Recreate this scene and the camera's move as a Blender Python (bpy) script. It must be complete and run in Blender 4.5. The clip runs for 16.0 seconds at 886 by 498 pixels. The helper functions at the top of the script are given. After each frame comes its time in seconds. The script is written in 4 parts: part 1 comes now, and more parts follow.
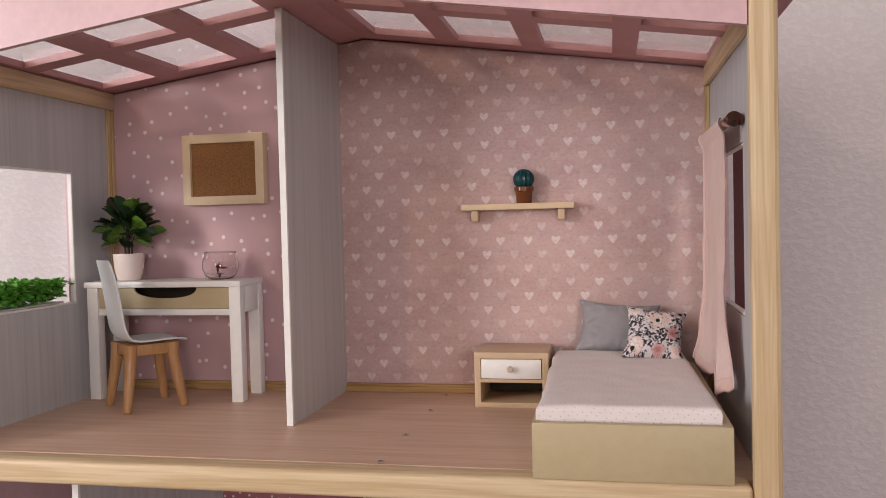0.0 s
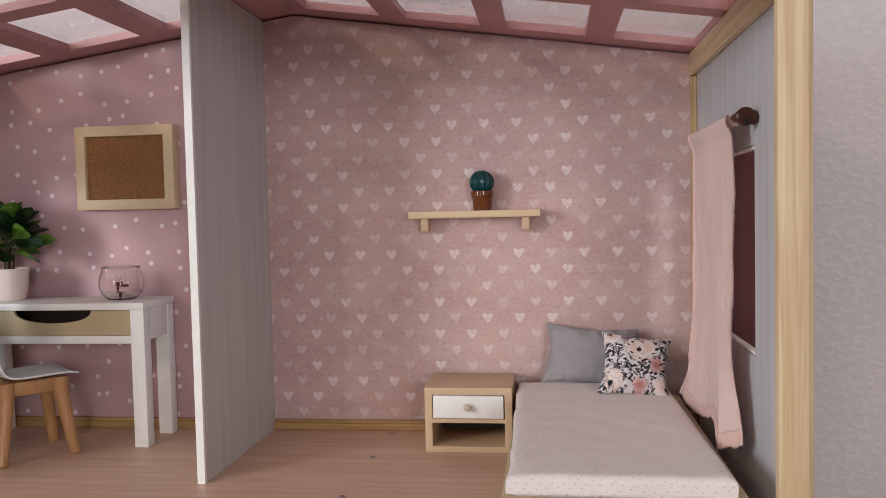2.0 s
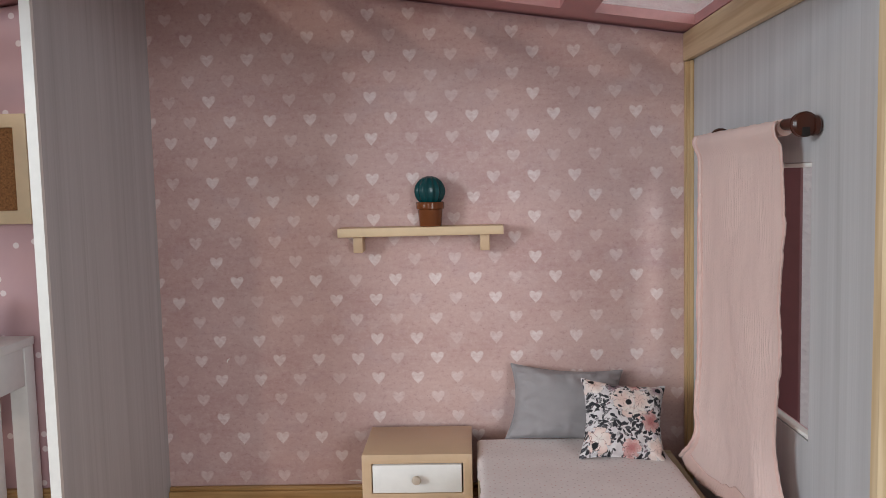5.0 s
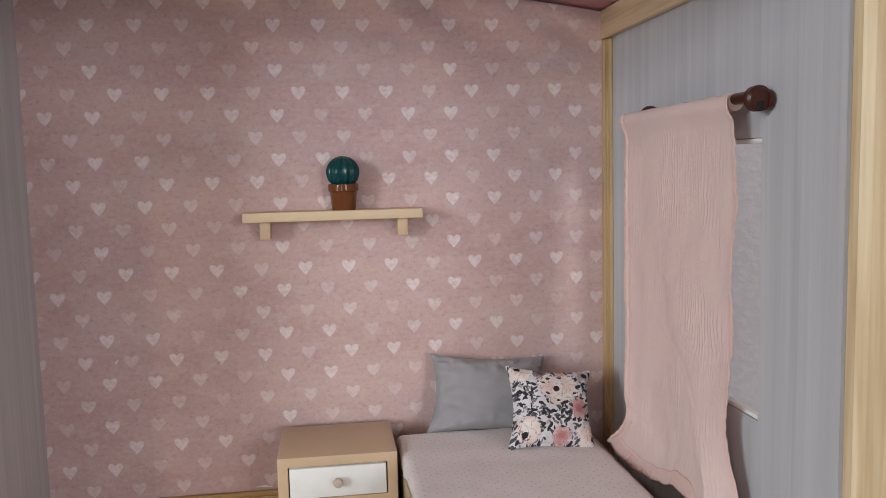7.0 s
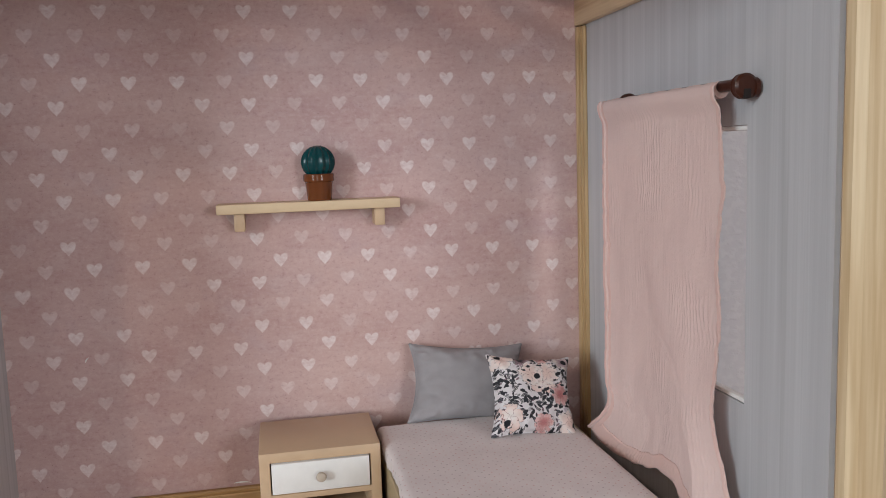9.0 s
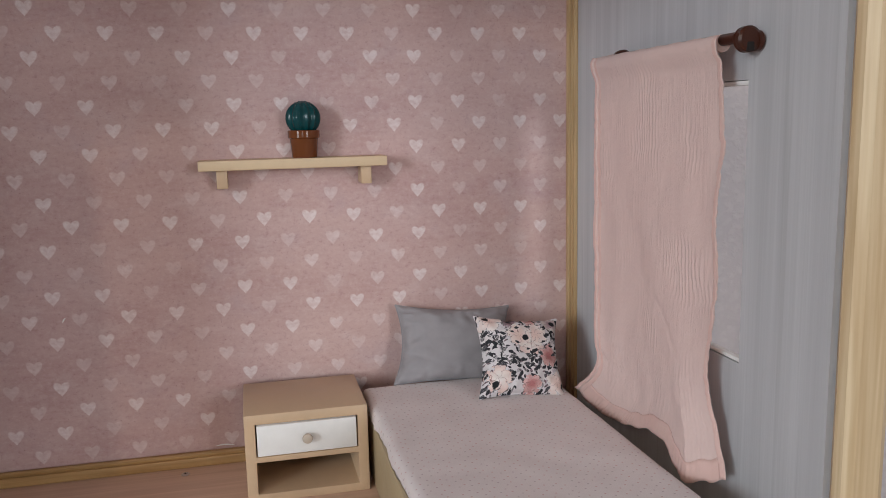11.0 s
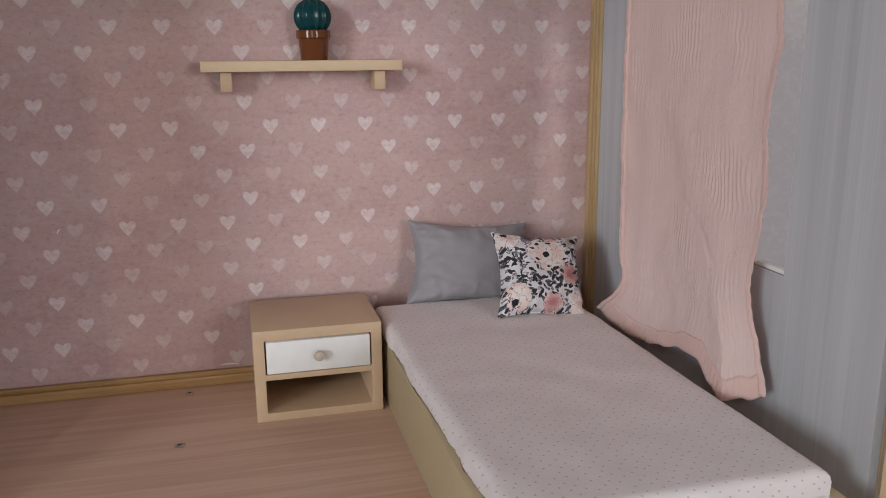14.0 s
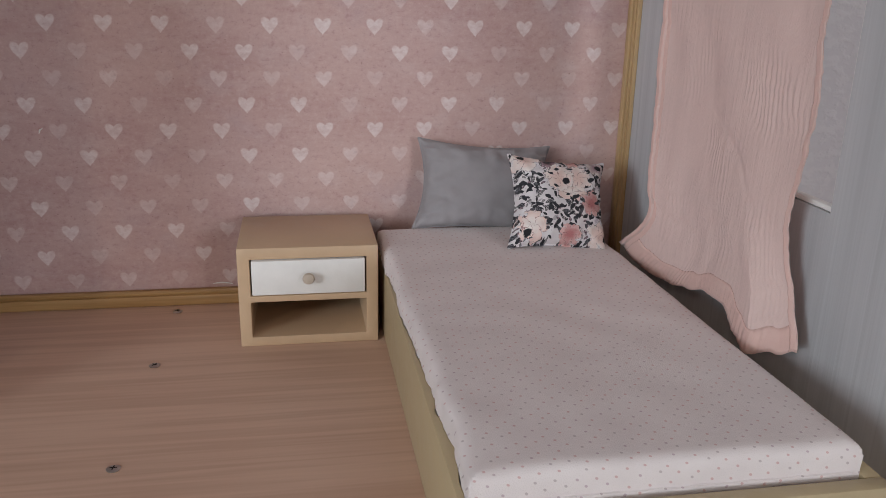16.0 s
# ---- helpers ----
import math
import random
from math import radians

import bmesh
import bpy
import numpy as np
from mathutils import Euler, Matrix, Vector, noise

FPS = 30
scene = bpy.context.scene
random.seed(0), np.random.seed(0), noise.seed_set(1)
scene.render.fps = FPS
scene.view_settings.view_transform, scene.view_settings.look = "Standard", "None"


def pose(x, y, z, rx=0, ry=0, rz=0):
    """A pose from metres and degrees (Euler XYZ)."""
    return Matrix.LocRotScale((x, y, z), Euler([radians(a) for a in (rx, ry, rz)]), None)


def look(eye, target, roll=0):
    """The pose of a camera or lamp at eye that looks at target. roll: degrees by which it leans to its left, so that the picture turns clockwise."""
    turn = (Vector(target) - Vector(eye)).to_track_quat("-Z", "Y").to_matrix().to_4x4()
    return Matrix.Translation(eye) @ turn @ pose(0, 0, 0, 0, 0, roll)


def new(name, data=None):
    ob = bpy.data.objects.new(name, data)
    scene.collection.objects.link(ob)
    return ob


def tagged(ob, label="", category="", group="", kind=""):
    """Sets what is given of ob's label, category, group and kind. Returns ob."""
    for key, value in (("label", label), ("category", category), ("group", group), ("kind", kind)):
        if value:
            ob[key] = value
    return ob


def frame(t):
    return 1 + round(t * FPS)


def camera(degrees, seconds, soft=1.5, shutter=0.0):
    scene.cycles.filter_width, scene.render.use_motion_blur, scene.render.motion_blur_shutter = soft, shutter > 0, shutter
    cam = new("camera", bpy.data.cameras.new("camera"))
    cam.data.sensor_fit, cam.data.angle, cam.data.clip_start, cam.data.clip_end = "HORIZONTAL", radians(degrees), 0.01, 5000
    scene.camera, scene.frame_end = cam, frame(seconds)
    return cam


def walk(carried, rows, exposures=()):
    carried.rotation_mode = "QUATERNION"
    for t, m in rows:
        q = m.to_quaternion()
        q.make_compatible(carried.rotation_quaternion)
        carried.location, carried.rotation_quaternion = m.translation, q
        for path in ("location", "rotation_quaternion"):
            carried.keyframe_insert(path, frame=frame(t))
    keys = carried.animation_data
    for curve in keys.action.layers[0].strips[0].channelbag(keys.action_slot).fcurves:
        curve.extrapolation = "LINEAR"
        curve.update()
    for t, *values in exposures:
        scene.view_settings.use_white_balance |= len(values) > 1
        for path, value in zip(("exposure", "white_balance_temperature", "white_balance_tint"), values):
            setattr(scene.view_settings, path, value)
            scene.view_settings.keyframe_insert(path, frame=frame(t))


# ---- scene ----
cam = camera(56.8, 16.0, soft=0.7)
PATH = [
    (0, (0.009, 0.148, 0.179), (-0.389, 2.107, 0.119), -1.4),
    (0.5, (0.005, 0.201, 0.184), (-0.397, 2.159, 0.112), -1.7),
    (1, (-0.005, 0.235, 0.194), (-0.388, 2.196, 0.111), -1.7),
    (1.5, (-0.016, 0.253, 0.191), (-0.352, 2.223, 0.112), -1.4),
    (2, (-0.017, 0.27, 0.199), (-0.277, 2.251, 0.106), -1.3),
    (2.5, (-0.027, 0.3, 0.203), (-0.233, 2.286, 0.096), -1.3),
    (3, (-0.026, 0.324, 0.208), (-0.201, 2.314, 0.097), -1.4),
    (3.5, (-0.028, 0.352, 0.208), (-0.175, 2.343, 0.095), -1.4),
    (3.7, (-0.031, 0.367, 0.217), (-0.155, 2.358, 0.07), -1.4),
    (5.8, (-0.058, 0.43, 0.232), (-0.007, 2.42, 0.044), -1.5),
    (6, (-0.06, 0.436, 0.232), (0.066, 2.422, 0.035), -1.3),
    (6.5, (-0.072, 0.444, 0.229), (0.141, 2.423, 0.031), -1.2),
    (7, (-0.085, 0.448, 0.226), (0.185, 2.419, 0.023), -1.4),
    (7.5, (-0.089, 0.449, 0.228), (0.221, 2.414, 0.019), -1.8),
    (8, (-0.098, 0.449, 0.228), (0.254, 2.407, 0.023), -1.9),
    (10.3, (-0.107, 0.463, 0.227), (0.318, 2.396, -0.06), -1.5),
    (10.5, (-0.109, 0.462, 0.223), (0.328, 2.393, -0.062), -1.4),
    (11, (-0.111, 0.465, 0.221), (0.341, 2.388, -0.094), -1.3),
    (11.5, (-0.112, 0.469, 0.22), (0.351, 2.382, -0.135), -1.1),
    (12, (-0.115, 0.476, 0.219), (0.351, 2.383, -0.166), -1.0),
    (12.5, (-0.119, 0.483, 0.217), (0.346, 2.387, -0.181), -1.0),
    (13, (-0.123, 0.487, 0.212), (0.346, 2.387, -0.202), -1.0),
    (13.5, (-0.126, 0.491, 0.206), (0.346, 2.387, -0.221), -0.9),
    (14, (-0.125, 0.492, 0.201), (0.354, 2.378, -0.26), -0.5),
    (14.5, (-0.121, 0.496, 0.198), (0.362, 2.362, -0.335), -0.0),
    (15, (-0.11, 0.504, 0.192), (0.358, 2.357, -0.397), 0.6),
    (15.5, (-0.094, 0.513, 0.186), (0.324, 2.372, -0.422), 1.1),
    (16, (-0.089, 0.526, 0.183), (0.25, 2.4, -0.43), 1.3),
]
EXPOSURES = [(0.0, 0.02, 7250, 20), (2.0, 0.02, 6850, 15), (3.5, 0.0, 6600, 9), (7.0, 0.05, 6450, 8), (10.5, -0.05, 6450, 9), (12.5, -0.14, 6450, 10), (14.5, -0.22, 6450, 10), (16.0, -0.26, 6400, 10)]
walk(cam, [(t, look(eye, target, roll)) for t, eye, target, roll in PATH], EXPOSURES)

# ---- world and light ----
world = bpy.data.worlds.new("room_world")
scene.world = world
world.use_nodes = True
world.node_tree.nodes["Background"].inputs[0].default_value = (0.9, 0.93, 1.0, 1)
world.node_tree.nodes["Background"].inputs[1].default_value = 0.05
scene.view_settings.exposure = 0.0


def area_lamp(name, eye, target, sx, sy, power, colour):
    data = bpy.data.lights.new(name, "AREA")
    data.shape, data.size, data.size_y, data.energy, data.color = "RECTANGLE", sx, sy, power, colour
    ob = new(name, data)
    ob.matrix_basis = look(eye, target)
    return ob


LEFT_W, RIGHT_W, SIDE_W, BULB_W = 8.0, 34.0, 35.0, 8.0
area_lamp("window_daylight", (-0.80, -2.34, 0.50), (-0.1, 0.9, 0.2), 0.6, 0.9, LEFT_W, (0.93, 0.97, 1.0))
area_lamp("window_daylight", (0.95, -2.34, 0.50), (-0.2, 0.9, 0.2), 0.8, 0.9, RIGHT_W, (0.95, 0.97, 1.0))
area_lamp("side_window_daylight", (-1.74, -0.45, 0.48), (0.0, 0.75, 0.2), 0.75, 0.6, SIDE_W, (0.86, 0.94, 1.0))
area_lamp("ceiling_lamp_light", (-1.30, -1.40, 1.30), (-0.45, 0.95, 0.30), 0.14, 0.14, BULB_W, (1.0, 0.82, 0.68))


# ---- materials ----
class Graph:
    def __init__(self, name):
        self.m = bpy.data.materials.new(name)
        self.m.use_nodes = True
        self.t = self.m.node_tree
        self.bsdf = self.t.nodes["Principled BSDF"]
        self.pos = self.t.nodes.new("ShaderNodeNewGeometry").outputs["Position"]

    def put(self, sock, v):
        if isinstance(v, bpy.types.NodeSocket):
            self.t.links.new(v, sock)
        elif isinstance(v, (tuple, list)) and sock.type == "RGBA":
            sock.default_value = (*v[:3], 1)
        else:
            sock.default_value = v

    def math(self, op, a, b=0.0, c=0.0, clamp=False):
        n = self.t.nodes.new("ShaderNodeMath")
        n.operation, n.use_clamp = op, clamp
        for s, v in zip(n.inputs, (a, b, c)):
            self.put(s, v)
        return n.outputs[0]

    def scaled(self, s, vec=None):
        n = self.t.nodes.new("ShaderNodeVectorMath")
        n.operation = "MULTIPLY"
        self.put(n.inputs[0], vec or self.pos)
        n.inputs[1].default_value = s
        return n.outputs[0]

    def moved(self, by):
        n = self.t.nodes.new("ShaderNodeVectorMath")
        n.operation = "ADD"
        self.put(n.inputs[0], self.pos)
        n.inputs[1].default_value = by
        return n.outputs[0]

    def xyz(self, vec=None):
        n = self.t.nodes.new("ShaderNodeSeparateXYZ")
        self.put(n.inputs[0], vec or self.pos)
        return n.outputs

    def noise(self, s, scale=1.0, detail=3.0, rough=0.55, vec=None):
        n = self.t.nodes.new("ShaderNodeTexNoise")
        self.put(n.inputs["Vector"], self.scaled(s if isinstance(s, tuple) else (s, s, s), vec))
        n.inputs["Scale"].default_value, n.inputs["Detail"].default_value, n.inputs["Roughness"].default_value = scale, detail, rough
        return n.outputs["Fac"]

    def span(self, v, a, b, c=0.0, d=1.0, smooth=False):
        n = self.t.nodes.new("ShaderNodeMapRange")
        n.interpolation_type = "SMOOTHSTEP" if smooth else "LINEAR"
        for s, x in zip(n.inputs, (v, a, b, c, d)):
            self.put(s, x)
        return n.outputs[0]

    def mix(self, f, a, b, kind="MIX"):
        n = self.t.nodes.new("ShaderNodeMix")
        n.data_type, n.blend_type = "RGBA", kind
        self.put(n.inputs[0], f), self.put(n.inputs[6], a), self.put(n.inputs[7], b)
        return n.outputs[2]

    def rand(self):
        return self.t.nodes.new("ShaderNodeObjectInfo").outputs["Random"]

    def done(self, colour, rough=0.6, bump=None, depth=0.0003, **more):
        self.put(self.bsdf.inputs["Base Color"], colour)
        self.put(self.bsdf.inputs["Roughness"], rough)
        for k, v in more.items():
            self.put(self.bsdf.inputs[k.replace("_", " ")], v)
        if bump is not None:
            n = self.t.nodes.new("ShaderNodeBump")
            n.inputs["Strength"].default_value, n.inputs["Distance"].default_value = 1.0, depth
            self.put(n.inputs["Height"], bump)
            self.t.links.new(n.outputs[0], self.bsdf.inputs["Normal"])
        return self.m


def wood(name, light, dark, axis, rough=0.5, fine=900, wide=60, depth=0.0001, contrast=0.8):
    """Wood with its grain along one axis: fine pores and wide figure."""
    g = Graph(name)
    s = [1.0, 1.0, 1.0]
    s[axis] = 0.035
    a = g.noise(tuple(fine * v for v in s), detail=2)
    b = g.noise(tuple(wide * v for v in s), detail=4, rough=0.6)
    ring = g.math("SINE", g.math("MULTIPLY", b, 38.0))
    f = g.math("ADD", g.math("MULTIPLY", a, 0.45), g.math("MULTIPLY", g.span(ring, -1, 1), 0.35))
    f = g.math("ADD", f, g.math("MULTIPLY", b, 0.35))
    f = g.span(f, 0.3, 0.85, 0.0, contrast)
    return g.done(g.mix(f, light, dark), rough, a, depth)


def paint(name, colour, rough=0.5, speck=0.06, depth=0.00008, scale=140):
    """Brushed or sprayed paint with faint mottling."""
    g = Graph(name)
    a = g.noise(scale, detail=4)
    b = g.noise(18, detail=2)
    v = g.math("ADD", g.span(a, 0.3, 0.7, 1 - speck, 1 + speck), g.span(b, 0.3, 0.7, -speck, speck))
    c = g.mix(1.0, colour, (1, 1, 1), "MULTIPLY")
    n = g.t.nodes.new("ShaderNodeHueSaturation")
    g.put(n.inputs["Value"], v), g.put(n.inputs["Color"], c)
    return g.done(n.outputs[0], g.span(a, 0.3, 0.7, rough - 0.06, rough + 0.06), g.noise(scale * 8, detail=2), depth)


def grey_panel():
    """Lavender-grey painted plywood with fine upright grain."""
    g = Graph("grey_grained_panel")
    a = g.noise((900, 900, 10), detail=3)
    b = g.noise((120, 120, 2.5), detail=2)
    line = g.span(g.noise((230, 230, 3.2), detail=3, rough=0.5), 0.60, 0.70)
    c = g.mix(g.span(b, 0.35, 0.65), (0.475, 0.478, 0.495), (0.555, 0.557, 0.575))
    c = g.mix(g.span(a, 0.35, 0.7, 0.0, 0.30), c, (0.42, 0.42, 0.435))
    c = g.mix(g.math("MULTIPLY", line, 0.36), c, (0.34, 0.345, 0.35))
    return g.done(c, 0.6, a, 0.0001)


HEART_PITCH, ROW_PITCH, HEART_X, HEART_Z = 0.0288, 0.01443, -0.2322, 0.2896
HEART_STRENGTH = (1, .3, .45, .3, .45, 1, 1, 1, 1, .25, .4, .9, .55, .3, .5, .12,
                  1, .9, .15, .55, .9, .3, .9, .85, .95, .9, .5, .3, .6, .4, .45, .2)


def heart_paper():
    """Pink distressed wallpaper, printed with staggered white hearts of unlike strength."""
    g = Graph("heart_wallpaper")
    x, y, z = g.xyz()
    v = g.math("DIVIDE", g.math("SUBTRACT", HEART_Z, z), ROW_PITCH)
    row = g.math("FLOOR", g.math("ADD", v, 0.5))
    odd = g.math("FLOORED_MODULO", row, 2.0)
    u = g.math("ADD", g.math("DIVIDE", g.math("SUBTRACT", x, HEART_X), HEART_PITCH), g.math("MULTIPLY", odd, 0.5))
    col = g.math("FLOOR", g.math("ADD", u, 0.5))
    px = g.math("MULTIPLY", g.math("SUBTRACT", u, col), HEART_PITCH / 0.0047)
    py = g.math("MULTIPLY", g.math("SUBTRACT", row, v), ROW_PITCH / 0.0047)
    wob = g.math("MULTIPLY", g.math("SUBTRACT", g.noise(900, detail=2), 0.5), 0.22)
    a = g.math("ABSOLUTE", g.math("ADD", px, wob))
    b = g.math("SUBTRACT", g.math("ADD", g.math("MULTIPLY", py, 1.26), 0.27), g.math("POWER", a, 0.64))
    d = g.math("ADD", g.math("MULTIPLY", a, a), g.math("MULTIPLY", b, b))
    shape = g.span(d, 0.72, 1.18, 1.0, 0.0, smooth=True)
    index = g.math("ADD", g.math("MULTIPLY", g.math("FLOORED_MODULO", row, 8.0), 4.0), g.math("FLOORED_MODULO", col, 4.0))
    ramp = g.t.nodes.new("ShaderNodeValToRGB")
    ramp.color_ramp.interpolation = "CONSTANT"
    e = ramp.color_ramp.elements
    while len(e) < 32:
        e.new(0.5)
    for i, s in enumerate(HEART_STRENGTH):
        e[i].position = i / 32
    for i, s in enumerate(HEART_STRENGTH):
        e[i].color = (0.22 + 0.78 * s, 0.22 + 0.78 * s, 0.22 + 0.78 * s, 1)
    g.put(ramp.inputs[0], g.math("DIVIDE", g.math("ADD", index, 0.5), 32.0))
    worn = g.span(g.noise((230, 230, 330), detail=4, rough=0.65), 0.34, 0.60, 0.45, 1.0)
    f = g.math("MULTIPLY", g.math("MULTIPLY", shape, ramp.outputs[0]), g.math("MULTIPLY", worn, 0.58))
    cloud = g.span(g.noise((9, 9, 20), detail=6, rough=0.66), 0.34, 0.66)
    streak = g.span(g.noise((60, 60, 300), detail=6, rough=0.7), 0.34, 0.66)
    base = g.mix(cloud, (0.465, 0.292, 0.280), (0.60, 0.425, 0.402))
    base = g.mix(g.math("MULTIPLY", streak, 0.22), base, (0.63, 0.475, 0.462))
    warm = g.span(g.noise((5, 5, 7), detail=3), 0.42, 0.62)
    base = g.mix(g.math("MULTIPLY", warm, 0.35), base, (0.60, 0.405, 0.35))
    blot = g.span(g.noise((20, 20, 26), detail=5, rough=0.65), 0.54, 0.72)
    base = g.mix(g.math("MULTIPLY", blot, 0.42), base, (0.50, 0.38, 0.41))
    haze = g.span(g.noise((34, 34, 60), detail=5, rough=0.7, vec=g.moved((3.1, 0.0, 1.7))), 0.52, 0.70)
    base = g.mix(g.math("MULTIPLY", haze, 0.38), base, (0.67, 0.545, 0.535))
    grit = g.noise((260, 260, 330), detail=6, rough=0.8)
    base = g.mix(g.span(grit, 0.52, 0.66, 0.0, 0.42), base, (0.67, 0.53, 0.52))
    base = g.mix(g.span(grit, 0.46, 0.36, 0.0, 0.52), base, (0.38, 0.215, 0.22))
    fleck = g.span(g.noise((620, 620, 760), detail=2), 0.68, 0.74)
    base = g.mix(g.math("MULTIPLY", fleck, 0.55), base, (0.20, 0.08, 0.09))
    return g.done(g.mix(f, base, (0.90, 0.85, 0.85)), 0.75, g.noise(1500), 0.00004)


def dot_paper(name, base, deep, scale=43.0, radius=0.098):
    """Pink wallpaper with scattered small white dots."""
    g = Graph(name)
    n = g.t.nodes.new("ShaderNodeTexVoronoi")
    n.voronoi_dimensions, n.feature = "2D", "F1"
    c = g.t.nodes.new("ShaderNodeCombineXYZ")
    x, y, z = g.xyz()
    g.put(c.inputs[0], x), g.put(c.inputs[1], z)
    g.put(n.inputs["Vector"], c.outputs[0])
    n.inputs["Scale"].default_value, n.inputs["Randomness"].default_value = scale, 0.72
    d = g.math("ADD", n.outputs["Distance"], g.math("MULTIPLY", g.math("SUBTRACT", g.noise(700), 0.5), 0.03))
    f = g.span(d, radius * 0.85, radius * 1.1, 1, 0, smooth=True)
    cloud = g.span(g.noise(22, detail=3), 0.3, 0.7)
    return g.done(g.mix(g.math("MULTIPLY", f, 0.8), g.mix(cloud, base, deep), (0.85, 0.78, 0.78)), 0.7, g.noise(1500), 0.00003)


def textured_wall():
    """White wall with a sprayed orange-peel texture."""
    g = Graph("orange_peel_wall")
    a = g.noise((130, 130, 190), detail=2, rough=0.5)
    h = g.span(a, 0.40, 0.66, 0, 1, smooth=True)
    relief = g.math("ADD", h, g.math("MULTIPLY", g.noise((420, 420, 520), detail=2), 0.30))
    return g.done(g.mix(h, (0.68, 0.645, 0.665), (0.72, 0.685, 0.70)), 0.7, relief, 0.00045)


def cork_mat():
    g = Graph("cork")
    n = g.t.nodes.new("ShaderNodeTexVoronoi")
    g.put(n.inputs["Vector"], g.scaled((1, 1, 1)))
    n.inputs["Scale"].default_value = 750
    a = g.noise(620, detail=4, rough=0.7)
    c = g.mix(g.span(a, 0.3, 0.7), (0.10, 0.036, 0.010), (0.36, 0.16, 0.055))
    c = g.mix(g.math("MULTIPLY", n.outputs["Color"], 0.3), c, (0.40, 0.20, 0.08))
    return g.done(c, 0.9, a, 0.0003)


def dotted_cloth():
    """White cotton strewn with tiny coral, orchid and grey specks."""
    g = Graph("speckled_cotton")
    n = g.t.nodes.new("ShaderNodeTexVoronoi")
    x, y, z = g.xyz()
    flat = g.t.nodes.new("ShaderNodeCombineXYZ")
    over = g.math("ADD", y, z)
    across = g.math("ADD", x, g.math("MULTIPLY", z, 0.3))
    g.put(flat.inputs[0], g.math("MULTIPLY", g.math("ADD", across, over), 0.707))
    g.put(flat.inputs[1], g.math("MULTIPLY", g.math("SUBTRACT", across, over), 0.707))
    g.put(n.inputs["Vector"], flat.outputs[0])
    n.inputs["Scale"].default_value, n.inputs["Randomness"].default_value = 215, 0.42
    n.voronoi_dimensions = "2D"
    f = g.span(n.outputs["Distance"], 0.075, 0.135, 1, 0, smooth=True)
    r = g.xyz(n.outputs["Color"])[0]
    c = g.mix(g.span(r, 0.45, 0.55), (0.52, 0.20, 0.18), (0.36, 0.20, 0.27))
    c = g.mix(g.span(r, 0.74, 0.78), c, (0.33, 0.25, 0.26))
    weave = g.noise(2200, detail=1)
    base = g.mix(g.span(g.noise(60, detail=3), 0.3, 0.7), (0.73, 0.66, 0.655), (0.78, 0.715, 0.71))
    return g.done(g.mix(g.math("MULTIPLY", f, 0.52), base, c), 0.9, weave, 0.00012, Sheen_Weight=0.15)


def plain_cloth(name, colour, dark, rough=0.9, fine=2400, depth=0.00015):
    g = Graph(name)
    a = g.noise(fine, detail=1)
    return g.done(g.mix(g.span(g.noise(70, detail=3), 0.3, 0.7), colour, dark), rough, a, depth, Sheen_Weight=0.1)


